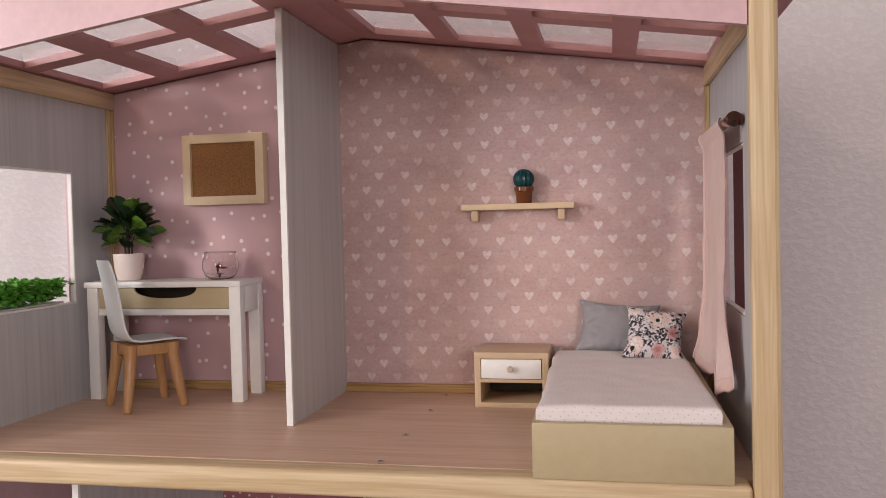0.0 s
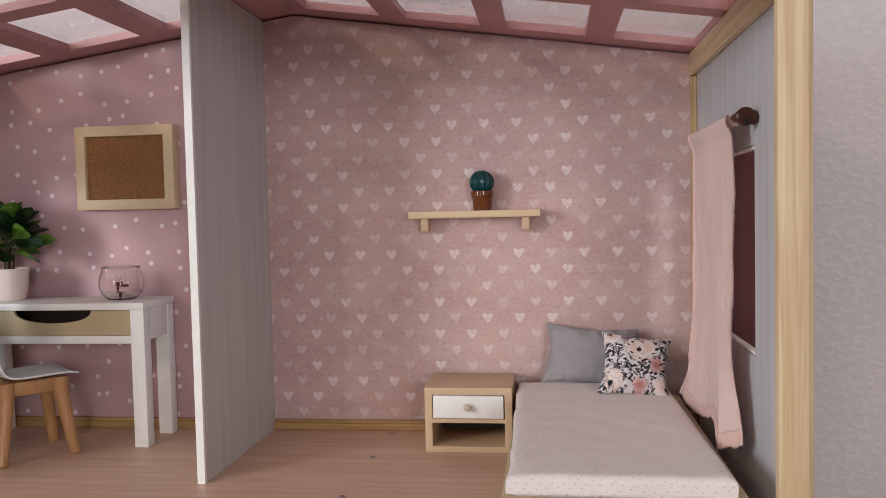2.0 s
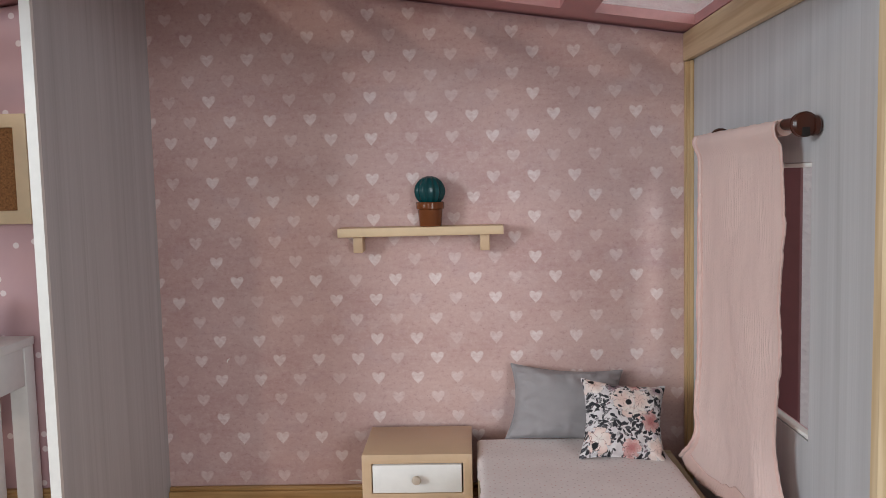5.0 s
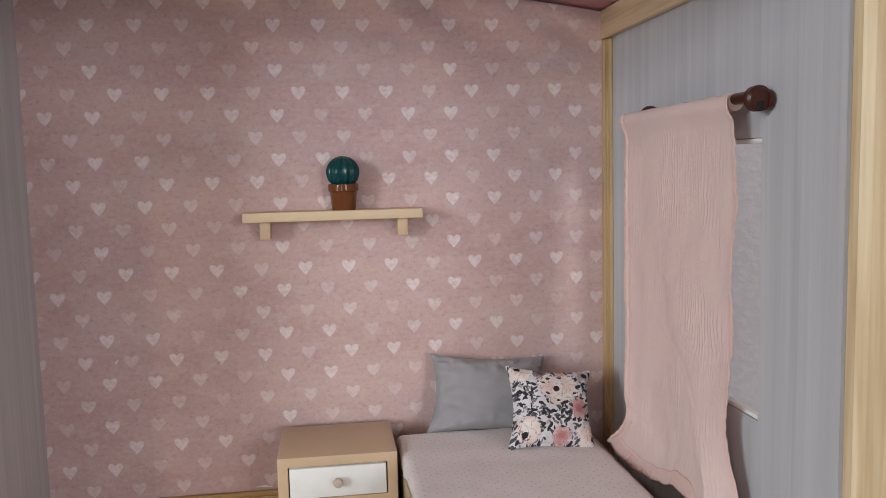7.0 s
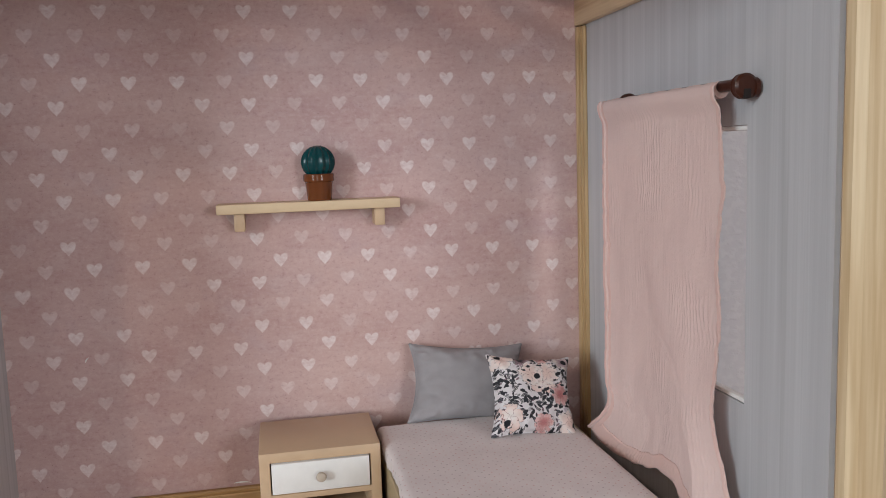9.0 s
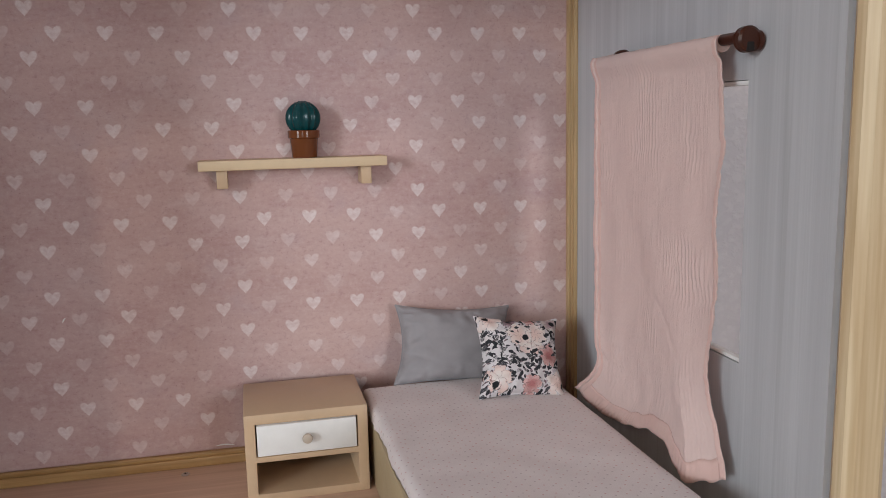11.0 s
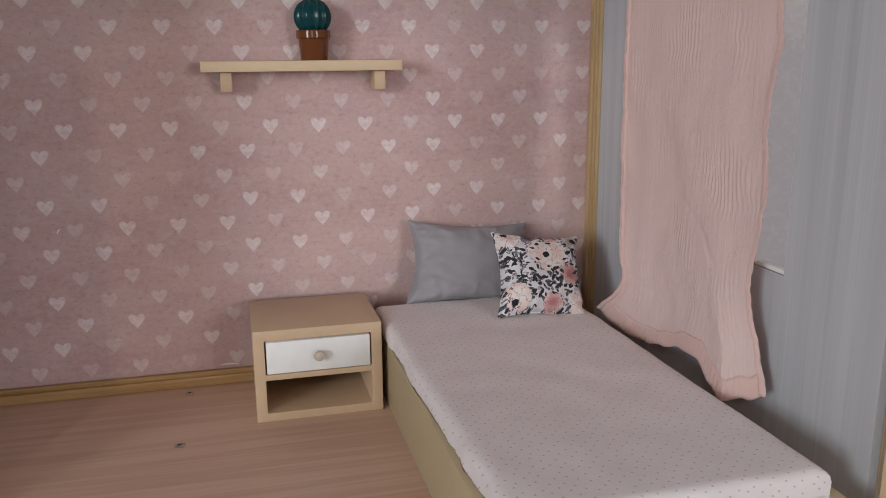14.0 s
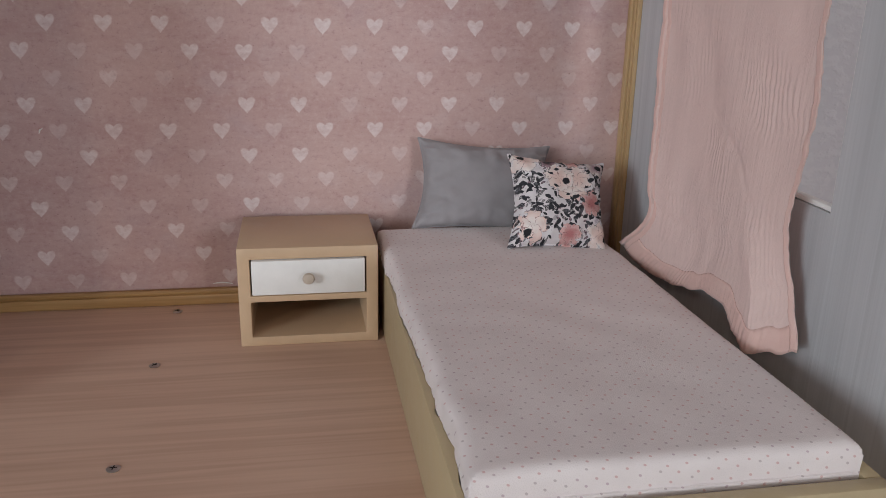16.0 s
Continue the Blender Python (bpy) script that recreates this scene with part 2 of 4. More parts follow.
def floral_cloth():
    """White cotton with a blush rose, anemone and dark leaf print; x and z run across the cushion."""
    g = Graph("floral_cotton")
    co = g.t.nodes.new("ShaderNodeTexCoord").outputs["Object"]
    wv = g.t.nodes.new("ShaderNodeVectorMath")
    wv.operation = "ADD"
    nz = g.t.nodes.new("ShaderNodeTexNoise")
    g.put(nz.inputs["Vector"], co)
    nz.inputs["Scale"].default_value = 230
    nz.inputs["Detail"].default_value = 4
    off = g.scaled((0.011, 0.0, 0.011), nz.outputs["Color"])
    g.put(wv.inputs[0], co), g.put(wv.inputs[1], off)
    flat = g.scaled((1, 0, 1), wv.outputs[0])

    def cells(scale, rnd=1.0):
        n = g.t.nodes.new("ShaderNodeTexVoronoi")
        g.put(n.inputs["Vector"], flat)
        n.inputs["Scale"].default_value, n.inputs["Randomness"].default_value = scale, rnd
        return n.outputs["Distance"], g.xyz(n.outputs["Color"])
    d3, c3 = cells(430)
    col = g.mix(g.span(g.noise(90), 0.4, 0.6), (0.68, 0.655, 0.68), (0.73, 0.705, 0.72))
    grey = g.math("MULTIPLY", g.span(d3, 0.24, 0.34, 1, 0), g.span(c3[0], 0.70, 0.73))
    col = g.mix(g.math("MULTIPLY", grey, 0.55), col, (0.34, 0.29, 0.36))
    mild = g.t.nodes.new("ShaderNodeVectorMath")
    mild.operation = "ADD"
    g.put(mild.inputs[0], co), g.put(mild.inputs[1], g.scaled((0.0024, 0.0, 0.0024), nz.outputs["Color"]))
    lx, _, lz = g.xyz(mild.outputs[0])
    INK, MID, PALE, MAUVE = (0.03, 0.032, 0.04), (0.15, 0.15, 0.17), (0.48, 0.46, 0.47), (0.42, 0.29, 0.34)

    def strewn_leaves(col, scale, slim, shift, share, tones, spot=None):
        flat2 = g.t.nodes.new("ShaderNodeCombineXYZ")
        px, pz = g.math("ADD", lx, shift), g.math("SUBTRACT", lz, shift * 0.7)
        g.put(flat2.inputs[0], px), g.put(flat2.inputs[1], pz)
        n = g.t.nodes.new("ShaderNodeTexVoronoi")
        n.voronoi_dimensions = "2D"
        g.put(n.inputs["Vector"], flat2.outputs[0])
        n.inputs["Scale"].default_value, n.inputs["Randomness"].default_value = scale, 0.75
        cx, cz, _ = g.xyz(n.outputs["Position"])
        r1, r2, r3 = g.xyz(n.outputs["Color"])
        turn = g.math("MULTIPLY", r1, 6.283)
        ca, sa = g.math("COSINE", turn), g.math("SINE", turn)
        dx, dz = g.math("MULTIPLY", g.math("SUBTRACT", px, cx), 2.1 * scale), g.math("MULTIPLY", g.math("SUBTRACT", pz, cz), 2.1 * scale)
        a = g.math("ADD", g.math("MULTIPLY", dx, ca), g.math("MULTIPLY", dz, sa))
        b = g.math("MULTIPLY", g.math("ABSOLUTE", g.math("SUBTRACT", g.math("MULTIPLY", dz, ca), g.math("MULTIPLY", dx, sa))), slim)
        e = g.math("SUBTRACT", g.math("ADD", b, g.math("MULTIPLY", a, a)), 1.0)
        ink = (0.018, 0.02, 0.026)
        rib = g.span(g.math("SINE", g.math("SUBTRACT", g.math("MULTIPLY", a, 11.0), g.math("MULTIPLY", b, 5.0))), 0.45, 0.85, 0, 0.7)
        fill = g.mix(g.span(r2, 0.40, 0.41), tones[0], g.mix(g.span(r2, 0.70, 0.71), tones[1], tones[2]))
        c = g.mix(rib, fill, ink)
        c = g.mix(g.span(b, 0.2, 0.08), c, ink)
        c = g.mix(g.span(e, -0.40, -0.20), c, ink)
        f = g.math("MULTIPLY", g.span(e, 0.06, -0.06), g.span(r3, share, share - 0.01))
        if spot:
            ox, oz = g.math("SUBTRACT", lx, spot[0] + 0.0012), g.math("SUBTRACT", lz, spot[1] + 0.0012)
            away = g.math("SQRT", g.math("ADD", g.math("MULTIPLY", ox, ox), g.math("MULTIPLY", oz, oz)))
            f = g.math("MULTIPLY", f, g.span(away, spot[2], spot[2] * 0.8))
        return g.mix(f, col, c)
    col = strewn_leaves(col, 350.0, 2.2, 0.013, 0.78, (INK, MAUVE, PALE))
    col = strewn_leaves(col, 225.0, 2.1, 0.0, 0.80, (INK, MID, PALE))

    def bloom(col, cx, cz, size, petals, phase, fill, tip, eye=None, tall=1.0):
        """A ruffled flower; eye is where its dark heart sits off its middle."""
        dx, dz = g.math("SUBTRACT", lx, cx + 0.0012), g.math("DIVIDE", g.math("SUBTRACT", lz, cz + 0.0012), tall)
        rr = g.math("SQRT", g.math("ADD", g.math("MULTIPLY", dx, dx), g.math("MULTIPLY", dz, dz)))
        th = g.math("ADD", g.math("ARCTAN2", dz, dx), g.math("MULTIPLY", g.noise(190, vec=co), 3.0))
        wav = g.math("ABSOLUTE", g.math("SINE", g.math("ADD", g.math("MULTIPLY", th, petals / 2), phase)))
        q = g.math("DIVIDE", rr, g.math("MULTIPLY", size, g.math("ADD", g.math("MULTIPLY", wav, 0.36), 0.66)))
        c = g.mix(g.span(q, 0.25, 0.95), tip, fill)
        fold = g.span(g.math("SINE", g.math("ADD", g.math("MULTIPLY", q, 12.0), g.math("MULTIPLY", th, 3.0))), 0.72, 1.0)
        c = g.mix(g.math("MULTIPLY", fold, 0.6), c, tip)
        c = g.mix(g.span(wav, 0.20, 0.05, 0.0, 0.8), c, (0.20, 0.07, 0.07))
        edge = g.math("MULTIPLY", g.span(q, 1.10, 1.03), g.span(g.noise(420, vec=co), 0.40, 0.56))
        col = g.mix(g.math("MULTIPLY", edge, 0.8), col, (0.10, 0.045, 0.05))
        col = g.mix(g.span(q, 1.03, 0.97), col, c)
        if eye is None:
            return col
        ex, ez = g.math("SUBTRACT", dx, eye[0]), g.math("SUBTRACT", dz, eye[1])
        er = g.math("SQRT", g.math("ADD", g.math("MULTIPLY", ex, ex), g.math("MULTIPLY", ez, ez)))
        ragged = g.math("ADD", er, g.math("MULTIPLY", g.math("SUBTRACT", g.noise(900, vec=co), 0.5), 0.0016))
        return g.mix(g.span(ragged, 0.0021, 0.0017), col, (0.010, 0.010, 0.014))
    BLUSH, CREAM, ROSE, DEEP = (0.78, 0.60, 0.55), (0.80, 0.74, 0.71), (0.72, 0.50, 0.48), (0.50, 0.20, 0.20)
    col = bloom(col, -0.0078, 0.0488, 0.0052, 7, 0.8, MAUVE, INK)
    col = bloom(col, 0.0060, 0.0500, 0.0050, 6, 0.2, BLUSH, DEEP)
    col = bloom(col, 0.0050, 0.0305, 0.0085, 5, 1.2, BLUSH, CREAM, None, 0.62)
    col = bloom(col, 0.0085, 0.0390, 0.0078, 6, 0.9, CREAM, BLUSH)
    col = bloom(col, -0.0025, 0.0385, 0.0082, 6, 0.4, CREAM, BLUSH, (0.0042, -0.0015))
    col = bloom(col, 0.0160, 0.0255, 0.0060, 5, 0.9, ROSE, DEEP, None, 1.35)
    col = strewn_leaves(col, 260.0, 2.4, 0.031, 0.30, (INK, INK, MID))
    for where in ((0.0060, 0.0225, 0.0085), (-0.0095, 0.0180, 0.0080), (0.0180, 0.0410, 0.0055), (-0.0180, 0.0330, 0.0065)):
        col = strewn_leaves(col, 210.0, 2.0, 0.047, 0.90, (INK, MID, INK), where)
    col = bloom(col, -0.0200, 0.0490, 0.0074, 5, 1.1, CREAM, BLUSH, (-0.0022, 0.0022))
    col = bloom(col, 0.0205, 0.0488, 0.0062, 5, 0.2, CREAM, MAUVE, (0.0012, 0.0))
    col = bloom(col, -0.0170, 0.0105, 0.0080, 5, 0.5, BLUSH, CREAM, (-0.0022, -0.0040))
    col = bloom(col, 0.0040, 0.0075, 0.0062, 7, 1.6, ROSE, DEEP, None, 0.8)
    col = bloom(col, 0.0205, 0.0085, 0.0072, 5, 0.1, CREAM, BLUSH, (0.0042, -0.0015))
    return g.done(col, 0.85, g.noise(2400, detail=1), 0.0001)


def crinkle_cloth(name, light, deep, through_colour):
    """Thin blush crinkled gauze: light passes through it in part."""
    g = Graph(name)
    a = g.noise((430, 430, 30), detail=4, rough=0.6)
    b = g.noise((1500, 1500, 700), detail=2)
    patch = g.span(g.noise(28, detail=2), 0.42, 0.58)
    h = g.math("ADD", g.math("MULTIPLY", a, g.math("ADD", patch, 0.15)), g.math("MULTIPLY", b, 0.25))
    m = g.done(g.mix(g.span(g.noise(60, detail=4), 0.35, 0.65), light, deep), 0.9, h, 0.0006, Sheen_Weight=0.2)
    tr = g.t.nodes.new("ShaderNodeBsdfTranslucent")
    tr.inputs[0].default_value = through_colour
    mx = g.t.nodes.new("ShaderNodeMixShader")
    mx.inputs[0].default_value = 0.25
    out = g.t.nodes["Material Output"]
    g.t.links.new(g.bsdf.outputs[0], mx.inputs[1])
    g.t.links.new(tr.outputs[0], mx.inputs[2])
    g.t.links.new(mx.outputs[0], out.inputs[0])
    return m


def leaf_mat(name, a, b, rim):
    g = Graph(name)
    f = g.span(g.noise(260, detail=3), 0.35, 0.65)
    c = g.mix(f, a, b)
    c = g.mix(g.span(g.noise(60, detail=2), 0.55, 0.7, 0, 0.6), c, rim)
    return g.done(c, 0.35, g.noise(500), 0.0003)


def clear_mat(name, tint, ior=1.45, rough=0.0):
    g = Graph(name)
    return g.done(tint, rough, Transmission_Weight=1.0, IOR=ior)


PINE = {k: wood("pine_" + "xyz"[k], (0.70, 0.55, 0.355), (0.48, 0.32, 0.165), k, 0.5, 700, 45) for k in range(3)}
MOULD = wood("stained_pine_moulding", (0.50, 0.31, 0.13), (0.30, 0.16, 0.055), 0, 0.45, 700, 60)
LAMINATE = wood("oak_laminate", (0.67, 0.465, 0.35), (0.49, 0.305, 0.215), 0, 0.45, 460, 42, 0.00005, 0.62)
BEECH = wood("beech", (0.50, 0.27, 0.12), (0.36, 0.175, 0.07), 2, 0.38, 900, 70)
GREY = grey_panel()
HEARTS = heart_paper()
DOTS = dot_paper("dotted_wallpaper", (0.57, 0.365, 0.37), (0.51, 0.33, 0.355))
DOTS_LOW = dot_paper("lower_dotted_wallpaper", (0.40, 0.15, 0.17), (0.34, 0.12, 0.15), 110.0, 0.16)
PINK = paint("pink_paint", (0.52, 0.265, 0.275), 0.5)
# the outside pink taken down to maroon: shade put into the colour
SHADE_MAROON = paint("shade_maroon", (0.20, 0.085, 0.09), 0.5)
PALE_PINK = paint("pale_pink_paint", (0.66, 0.43, 0.46), 0.45)
WHITE = paint("white_paint", (0.80, 0.79, 0.77), 0.4, 0.025)
TAN = paint("tan_paint", (0.57, 0.405, 0.260), 0.42, 0.03)
TAN_LIGHT = paint("light_tan_paint", (0.66, 0.50, 0.32), 0.45, 0.03)
BED_TAN = paint("bed_tan_paint", (0.48, 0.385, 0.235), 0.45, 0.03)
PEELED = textured_wall()
# dark tone chosen for unseen walls, so less light bounces back
LOW_BOUNCE = paint("low_bounce_taupe", (0.24, 0.215, 0.20), 0.8)
CEILING_WHITE = paint("ceiling_white", (0.80, 0.78, 0.77), 0.8)
CARPET = plain_cloth("beige_carpet", (0.30, 0.25, 0.205), (0.24, 0.20, 0.165), 0.95, 300, 0.002)
CORK = cork_mat()
SPECKLED = dotted_cloth()
GREY_CLOTH = plain_cloth("grey_cotton", (0.285, 0.27, 0.283), (0.33, 0.315, 0.328))
FLORAL = floral_cloth()
GAUZE = crinkle_cloth("blush_gauze", (0.88, 0.695, 0.655), (0.90, 0.715, 0.67), (0.90, 0.64, 0.58, 1))
GAUZE_HEM = crinkle_cloth("doubled_blush_gauze", (0.91, 0.645, 0.585), (0.91, 0.665, 0.605), (0.88, 0.60, 0.53, 1))
BRONZE = Graph("bronzed_wood").done((0.055, 0.016, 0.009), 0.28, Specular_IOR_Level=0.3)
DARK_HOLE = Graph("dark_slot").done((0.01, 0.006, 0.005), 0.8)
STEEL = Graph("screw_steel").done((0.55, 0.54, 0.52), 0.3, Metallic=1.0)
TERRACOTTA = Graph("glossy_brown_pot").done((0.14, 0.044, 0.015), 0.12, Specular_IOR_Level=0.35)
CACTUS = Graph("teal_cactus").done((0.003, 0.046, 0.052), 0.26, Specular_IOR_Level=0.3)
CERAMIC = Graph("blush_ceramic").done((0.80, 0.68, 0.63), 0.35)
PLASTIC = Graph("white_plastic").done((0.70, 0.745, 0.775), 0.38)
LEAF = leaf_mat("rubber_plant_leaf", (0.005, 0.015, 0.006), (0.010, 0.034, 0.010), (0.10, 0.18, 0.03))
LEAF_PALE = leaf_mat("pale_leaf", (0.05, 0.13, 0.015), (0.14, 0.26, 0.04), (0.26, 0.36, 0.09))
HEDGE = leaf_mat("hedge_green", (0.05, 0.24, 0.025), (0.12, 0.42, 0.05), (0.24, 0.54, 0.11))
STEM = Graph("brown_stem").done((0.05, 0.028, 0.015), 0.7)
# deep brown that carries the shade inside open furniture
RECESS_SHADE = paint("recess_shade_brown", (0.055, 0.036, 0.024), 0.6)
KNOB = Graph("beige_knob").done((0.50, 0.42, 0.34), 0.4)
RED = Graph("maroon_plastic").done((0.16, 0.008, 0.02), 0.3)
GLASS = clear_mat("bowl_glass", (1.0, 0.98, 0.98))
PANE = clear_mat("acrylic_pane", (1, 1, 1))
SOIL = paint("soil", (0.05, 0.03, 0.02), 0.9)


# ---- mesh helpers ----
def box(bm, x0, x1, y0, y1, z0, z1, bevel=0.0, seg=2):
    r = bmesh.ops.create_cube(bm, size=1.0)
    for v in r["verts"]:
        v.co = Vector(((x0 + x1) / 2 + v.co.x * (x1 - x0), (y0 + y1) / 2 + v.co.y * (y1 - y0), (z0 + z1) / 2 + v.co.z * (z1 - z0)))
    if bevel:
        edges = list({e for v in r["verts"] for e in v.link_edges})
        bmesh.ops.bevel(bm, geom=edges, offset=bevel, segments=seg, profile=0.5, affect="EDGES")
    return bm


def cells_of(xs, zs, y0, y1, holes, bevel):
    """One solid piece from a grid of cells in x and z; the cells in holes stay open."""
    bm = bmesh.new()
    made = {}

    def at(i, j, k):
        if (i, j, k) not in made:
            made[i, j, k] = bm.verts.new((xs[i], (y0, y1)[j], zs[k]))
        return made[i, j, k]
    solid = {(i, k) for i in range(len(xs) - 1) for k in range(len(zs) - 1)} - set(holes)
    for i, k in solid:
        for j in (0, 1):
            bm.faces.new([at(i, j, k), at(i + 1, j, k), at(i + 1, j, k + 1), at(i, j, k + 1)])
        for di, dk, a, b in ((-1, 0, (i, k), (i, k + 1)), (1, 0, (i + 1, k), (i + 1, k + 1)), (0, -1, (i, k), (i + 1, k)), (0, 1, (i, k + 1), (i + 1, k + 1))):
            if (i + di, k + dk) not in solid:
                bm.faces.new([at(a[0], 0, a[1]), at(a[0], 1, a[1]), at(b[0], 1, b[1]), at(b[0], 0, b[1])])
    bmesh.ops.recalc_face_normals(bm, faces=bm.faces)
    bmesh.ops.bevel(bm, geom=[e for e in bm.edges if e.calc_face_angle() > 0.5], offset=bevel, segments=2, profile=0.5, affect="EDGES")
    return bm


def boxed(*a, **k):
    return box(bmesh.new(), *a, **k)


def lathe(bm, profile, steps=40, centre=(0, 0, 0), axis="z"):
    """A turned body: profile rows are (radius, height)."""
    rings = []
    for r, h in profile:
        ring = []
        for i in range(steps):
            a = 2 * math.pi * i / steps
            p = (r * math.cos(a), r * math.sin(a), h)
            if axis == "y":
                p = (p[0], p[2], p[1])
            elif axis == "x":
                p = (p[2], p[0], p[1])
            ring.append(bm.verts.new(Vector(p) + Vector(centre)))
        rings.append(ring)
    for a, b in zip(rings, rings[1:]):
        for i in range(steps):
            bm.faces.new((a[i], a[(i + 1) % steps], b[(i + 1) % steps], b[i]))
    bm.faces.new(rings[0][::-1])
    bm.faces.new(rings[-1])
    bmesh.ops.recalc_face_normals(bm, faces=bm.faces)
    return bm


def tube(bm, a, b, ra, rb, steps=16):
    a, b = Vector(a), Vector(b)
    d = (b - a).normalized()
    q = d.to_track_quat("Z", "Y")
    rings = [[bm.verts.new(p + q @ Vector((r * math.cos(2 * math.pi * i / steps), r * math.sin(2 * math.pi * i / steps), 0))) for i in range(steps)]
             for p, r in ((a, ra), (b, rb))]
    for i in range(steps):
        bm.faces.new((rings[0][i], rings[0][(i + 1) % steps], rings[1][(i + 1) % steps], rings[1][i]))
    bm.faces.new(rings[0][::-1])
    bm.faces.new(rings[1])
    return bm


def prism(bm, outline, y0, y1):
    """An outline in x and z, drawn out from y0 to y1."""
    a = [bm.verts.new((x, y0, z)) for x, z in outline]
    b = [bm.verts.new((x, y1, z)) for x, z in outline]
    n = len(a)
    for i in range(n):
        bm.faces.new((a[i], a[(i + 1) % n], b[(i + 1) % n], b[i]))
    bm.faces.new(a[::-1])
    bm.faces.new(b)
    bmesh.ops.recalc_face_normals(bm, faces=bm.faces)
    return bm


def mesh_of(name, bm, material, smooth=True):
    me = bpy.data.meshes.new(name)
    bm.to_mesh(me)
    bm.free()
    me.materials.append(material)
    if smooth:
        me.shade_smooth()
        me.set_sharp_from_angle(angle=radians(25))
    return me


def part(name, bm, material, parent, label="", local=False, smooth=True):
    """One mesh under a thing or a part. Its points are in the world unless local."""
    ob = new(name, mesh_of(name, bm, material, smooth))
    ob.parent = parent
    if not local and parent.type == "EMPTY":
        ob.matrix_parent_inverse = parent.matrix_basis.inverted()
    if label:
        tagged(ob, label)
    return ob


def thing(name, m, label, category, group=""):
    ob = new(name)
    ob.empty_display_size = 0.01
    ob.matrix_basis = m
    return tagged(ob, label, category, group)


def setting(name, bm, material, label, category, smooth=True):
    return tagged(new(name, mesh_of(name, bm, material, smooth)), label, category, kind="structure")


# ---- plan of the doll house ----
XL, XR, YB, YF = -0.550, 0.108, 1.0, 0.720
RIDGE_X, RIDGE_Z, RIGHT_FALL, LEFT_FALL = -0.245, 0.381, 0.1475, 0.141
LOW = -0.43


def roof_z(x):
    return RIDGE_Z - (RIGHT_FALL * (x - RIDGE_X) if x > RIDGE_X else LEFT_FALL * (RIDGE_X - x))


# the room round the doll house
setting("wall_room_back", boxed(-1.8, 2.2, 1.075, 1.2, LOW, 2.0), PEELED, "white orange-peel textured room wall behind the doll house", "wall")
setting("wall_room_right", boxed(2.2, 2.3, -2.4, 1.2, LOW, 2.0), PEELED, "white orange-peel textured wall of the room", "wall")
# left and front walls stay out of view; their dark colour limits fill
setting("wall_room_left", boxed(-1.9, -1.8, -2.4, 1.2, LOW, 2.0), LOW_BOUNCE, "unseen room wall, made dark taupe to cut bounced light", "wall")
setting("wall_room_front", boxed(-1.9, 2.3, -2.5, -2.4, LOW, 2.0), LOW_BOUNCE, "unseen room wall, made dark taupe to cut bounced light", "wall")
setting("ceiling_room", boxed(-1.9, 2.3, -2.5, 1.2, 2.0, 2.1), CEILING_WHITE, "white painted room ceiling", "ceiling")
setting("floor_room", boxed(-1.9, 2.3, -2.5, 1.2, LOW - 0.1, LOW), CARPET, "beige carpeted room floor", "floor")

# upper storey
setting("floor_upper", boxed(XL, XR, 0.737, YB, -0.016, 0.0), LAMINATE, "pale pinkish oak laminate floor of the doll house", "floor")
setting("floor_edge_trim", boxed(-0.5415, 0.0996, 0.7142, 0.737, -0.019, 0.0, 0.0034, 4), PINE[0], "knot-free pine batten along the floor's front edge", "trim")


def back_wall(name, x0, x1, material, label):
    xs = [x0] + ([RIDGE_X] if x0 < RIDGE_X < x1 else []) + [x1]
    out = [(x0, -0.016), (x1, -0.016)] + [(x, roof_z(x) - 0.0022) for x in reversed(xs)]
    return setting(name, prism(bmesh.new(), out, YB, YB + 0.006), material, label, "wall", smooth=False)


back_wall("wall_hearts", -0.277, XR, HEARTS, "pink distressed wallpaper wall with staggered white hearts")
back_wall("wall_dots", XL, -0.277, DOTS, "dusty pink wallpaper wall with scattered white dots")
setting("wall_back_outside", prism(bmesh.new(), [(-0.556, LOW), (0.114, LOW), (0.114, roof_z(0.114)), (RIDGE_X, RIDGE_Z), (-0.556, roof_z(-0.556))], YB + 0.0065, YB + 0.011), PALE_PINK, "pink painted back board of the doll house", "wall")
setting("wall_partition", prism(bmesh.new(), [(-0.280, 0.0), (-0.2745, 0.0), (-0.2745, roof_z(-0.2745) - 0.001), (-0.280, roof_z(-0.28) - 0.001)], 0.845, YB), GREY, "grey grained panel dividing the two rooms", "wall", smooth=False)
setting("partition_edge", prism(bmesh.new(), [(-0.2802, 0.0), (-0.2743, 0.0), (-0.2743, roof_z(-0.2745) - 0.001), (-0.2802, roof_z(-0.28) - 0.001)], 0.842, 0.845), WHITE, "white painted front edge of the dividing panel", "trim", smooth=False)

WY0, WY1, WZ0, WZ1 = 0.795, 0.930, 0.104, 0.235
LY1, LZ1 = 0.9255, 0.2445


def side_wall(bm, x0, x1, y0, y1, z0, z1, wy1=WY1, wz1=WZ1):
    """A side wall with its window opening."""
    box(bm, x0, x1, y0, WY0, z0, z1)
    box(bm, x0, x1, wy1, y1, z0, z1)
    box(bm, x0, x1, WY0, wy1, z0, WZ0)
    box(bm, x0, x1, WY0, wy1, wz1, z1)
    return bm


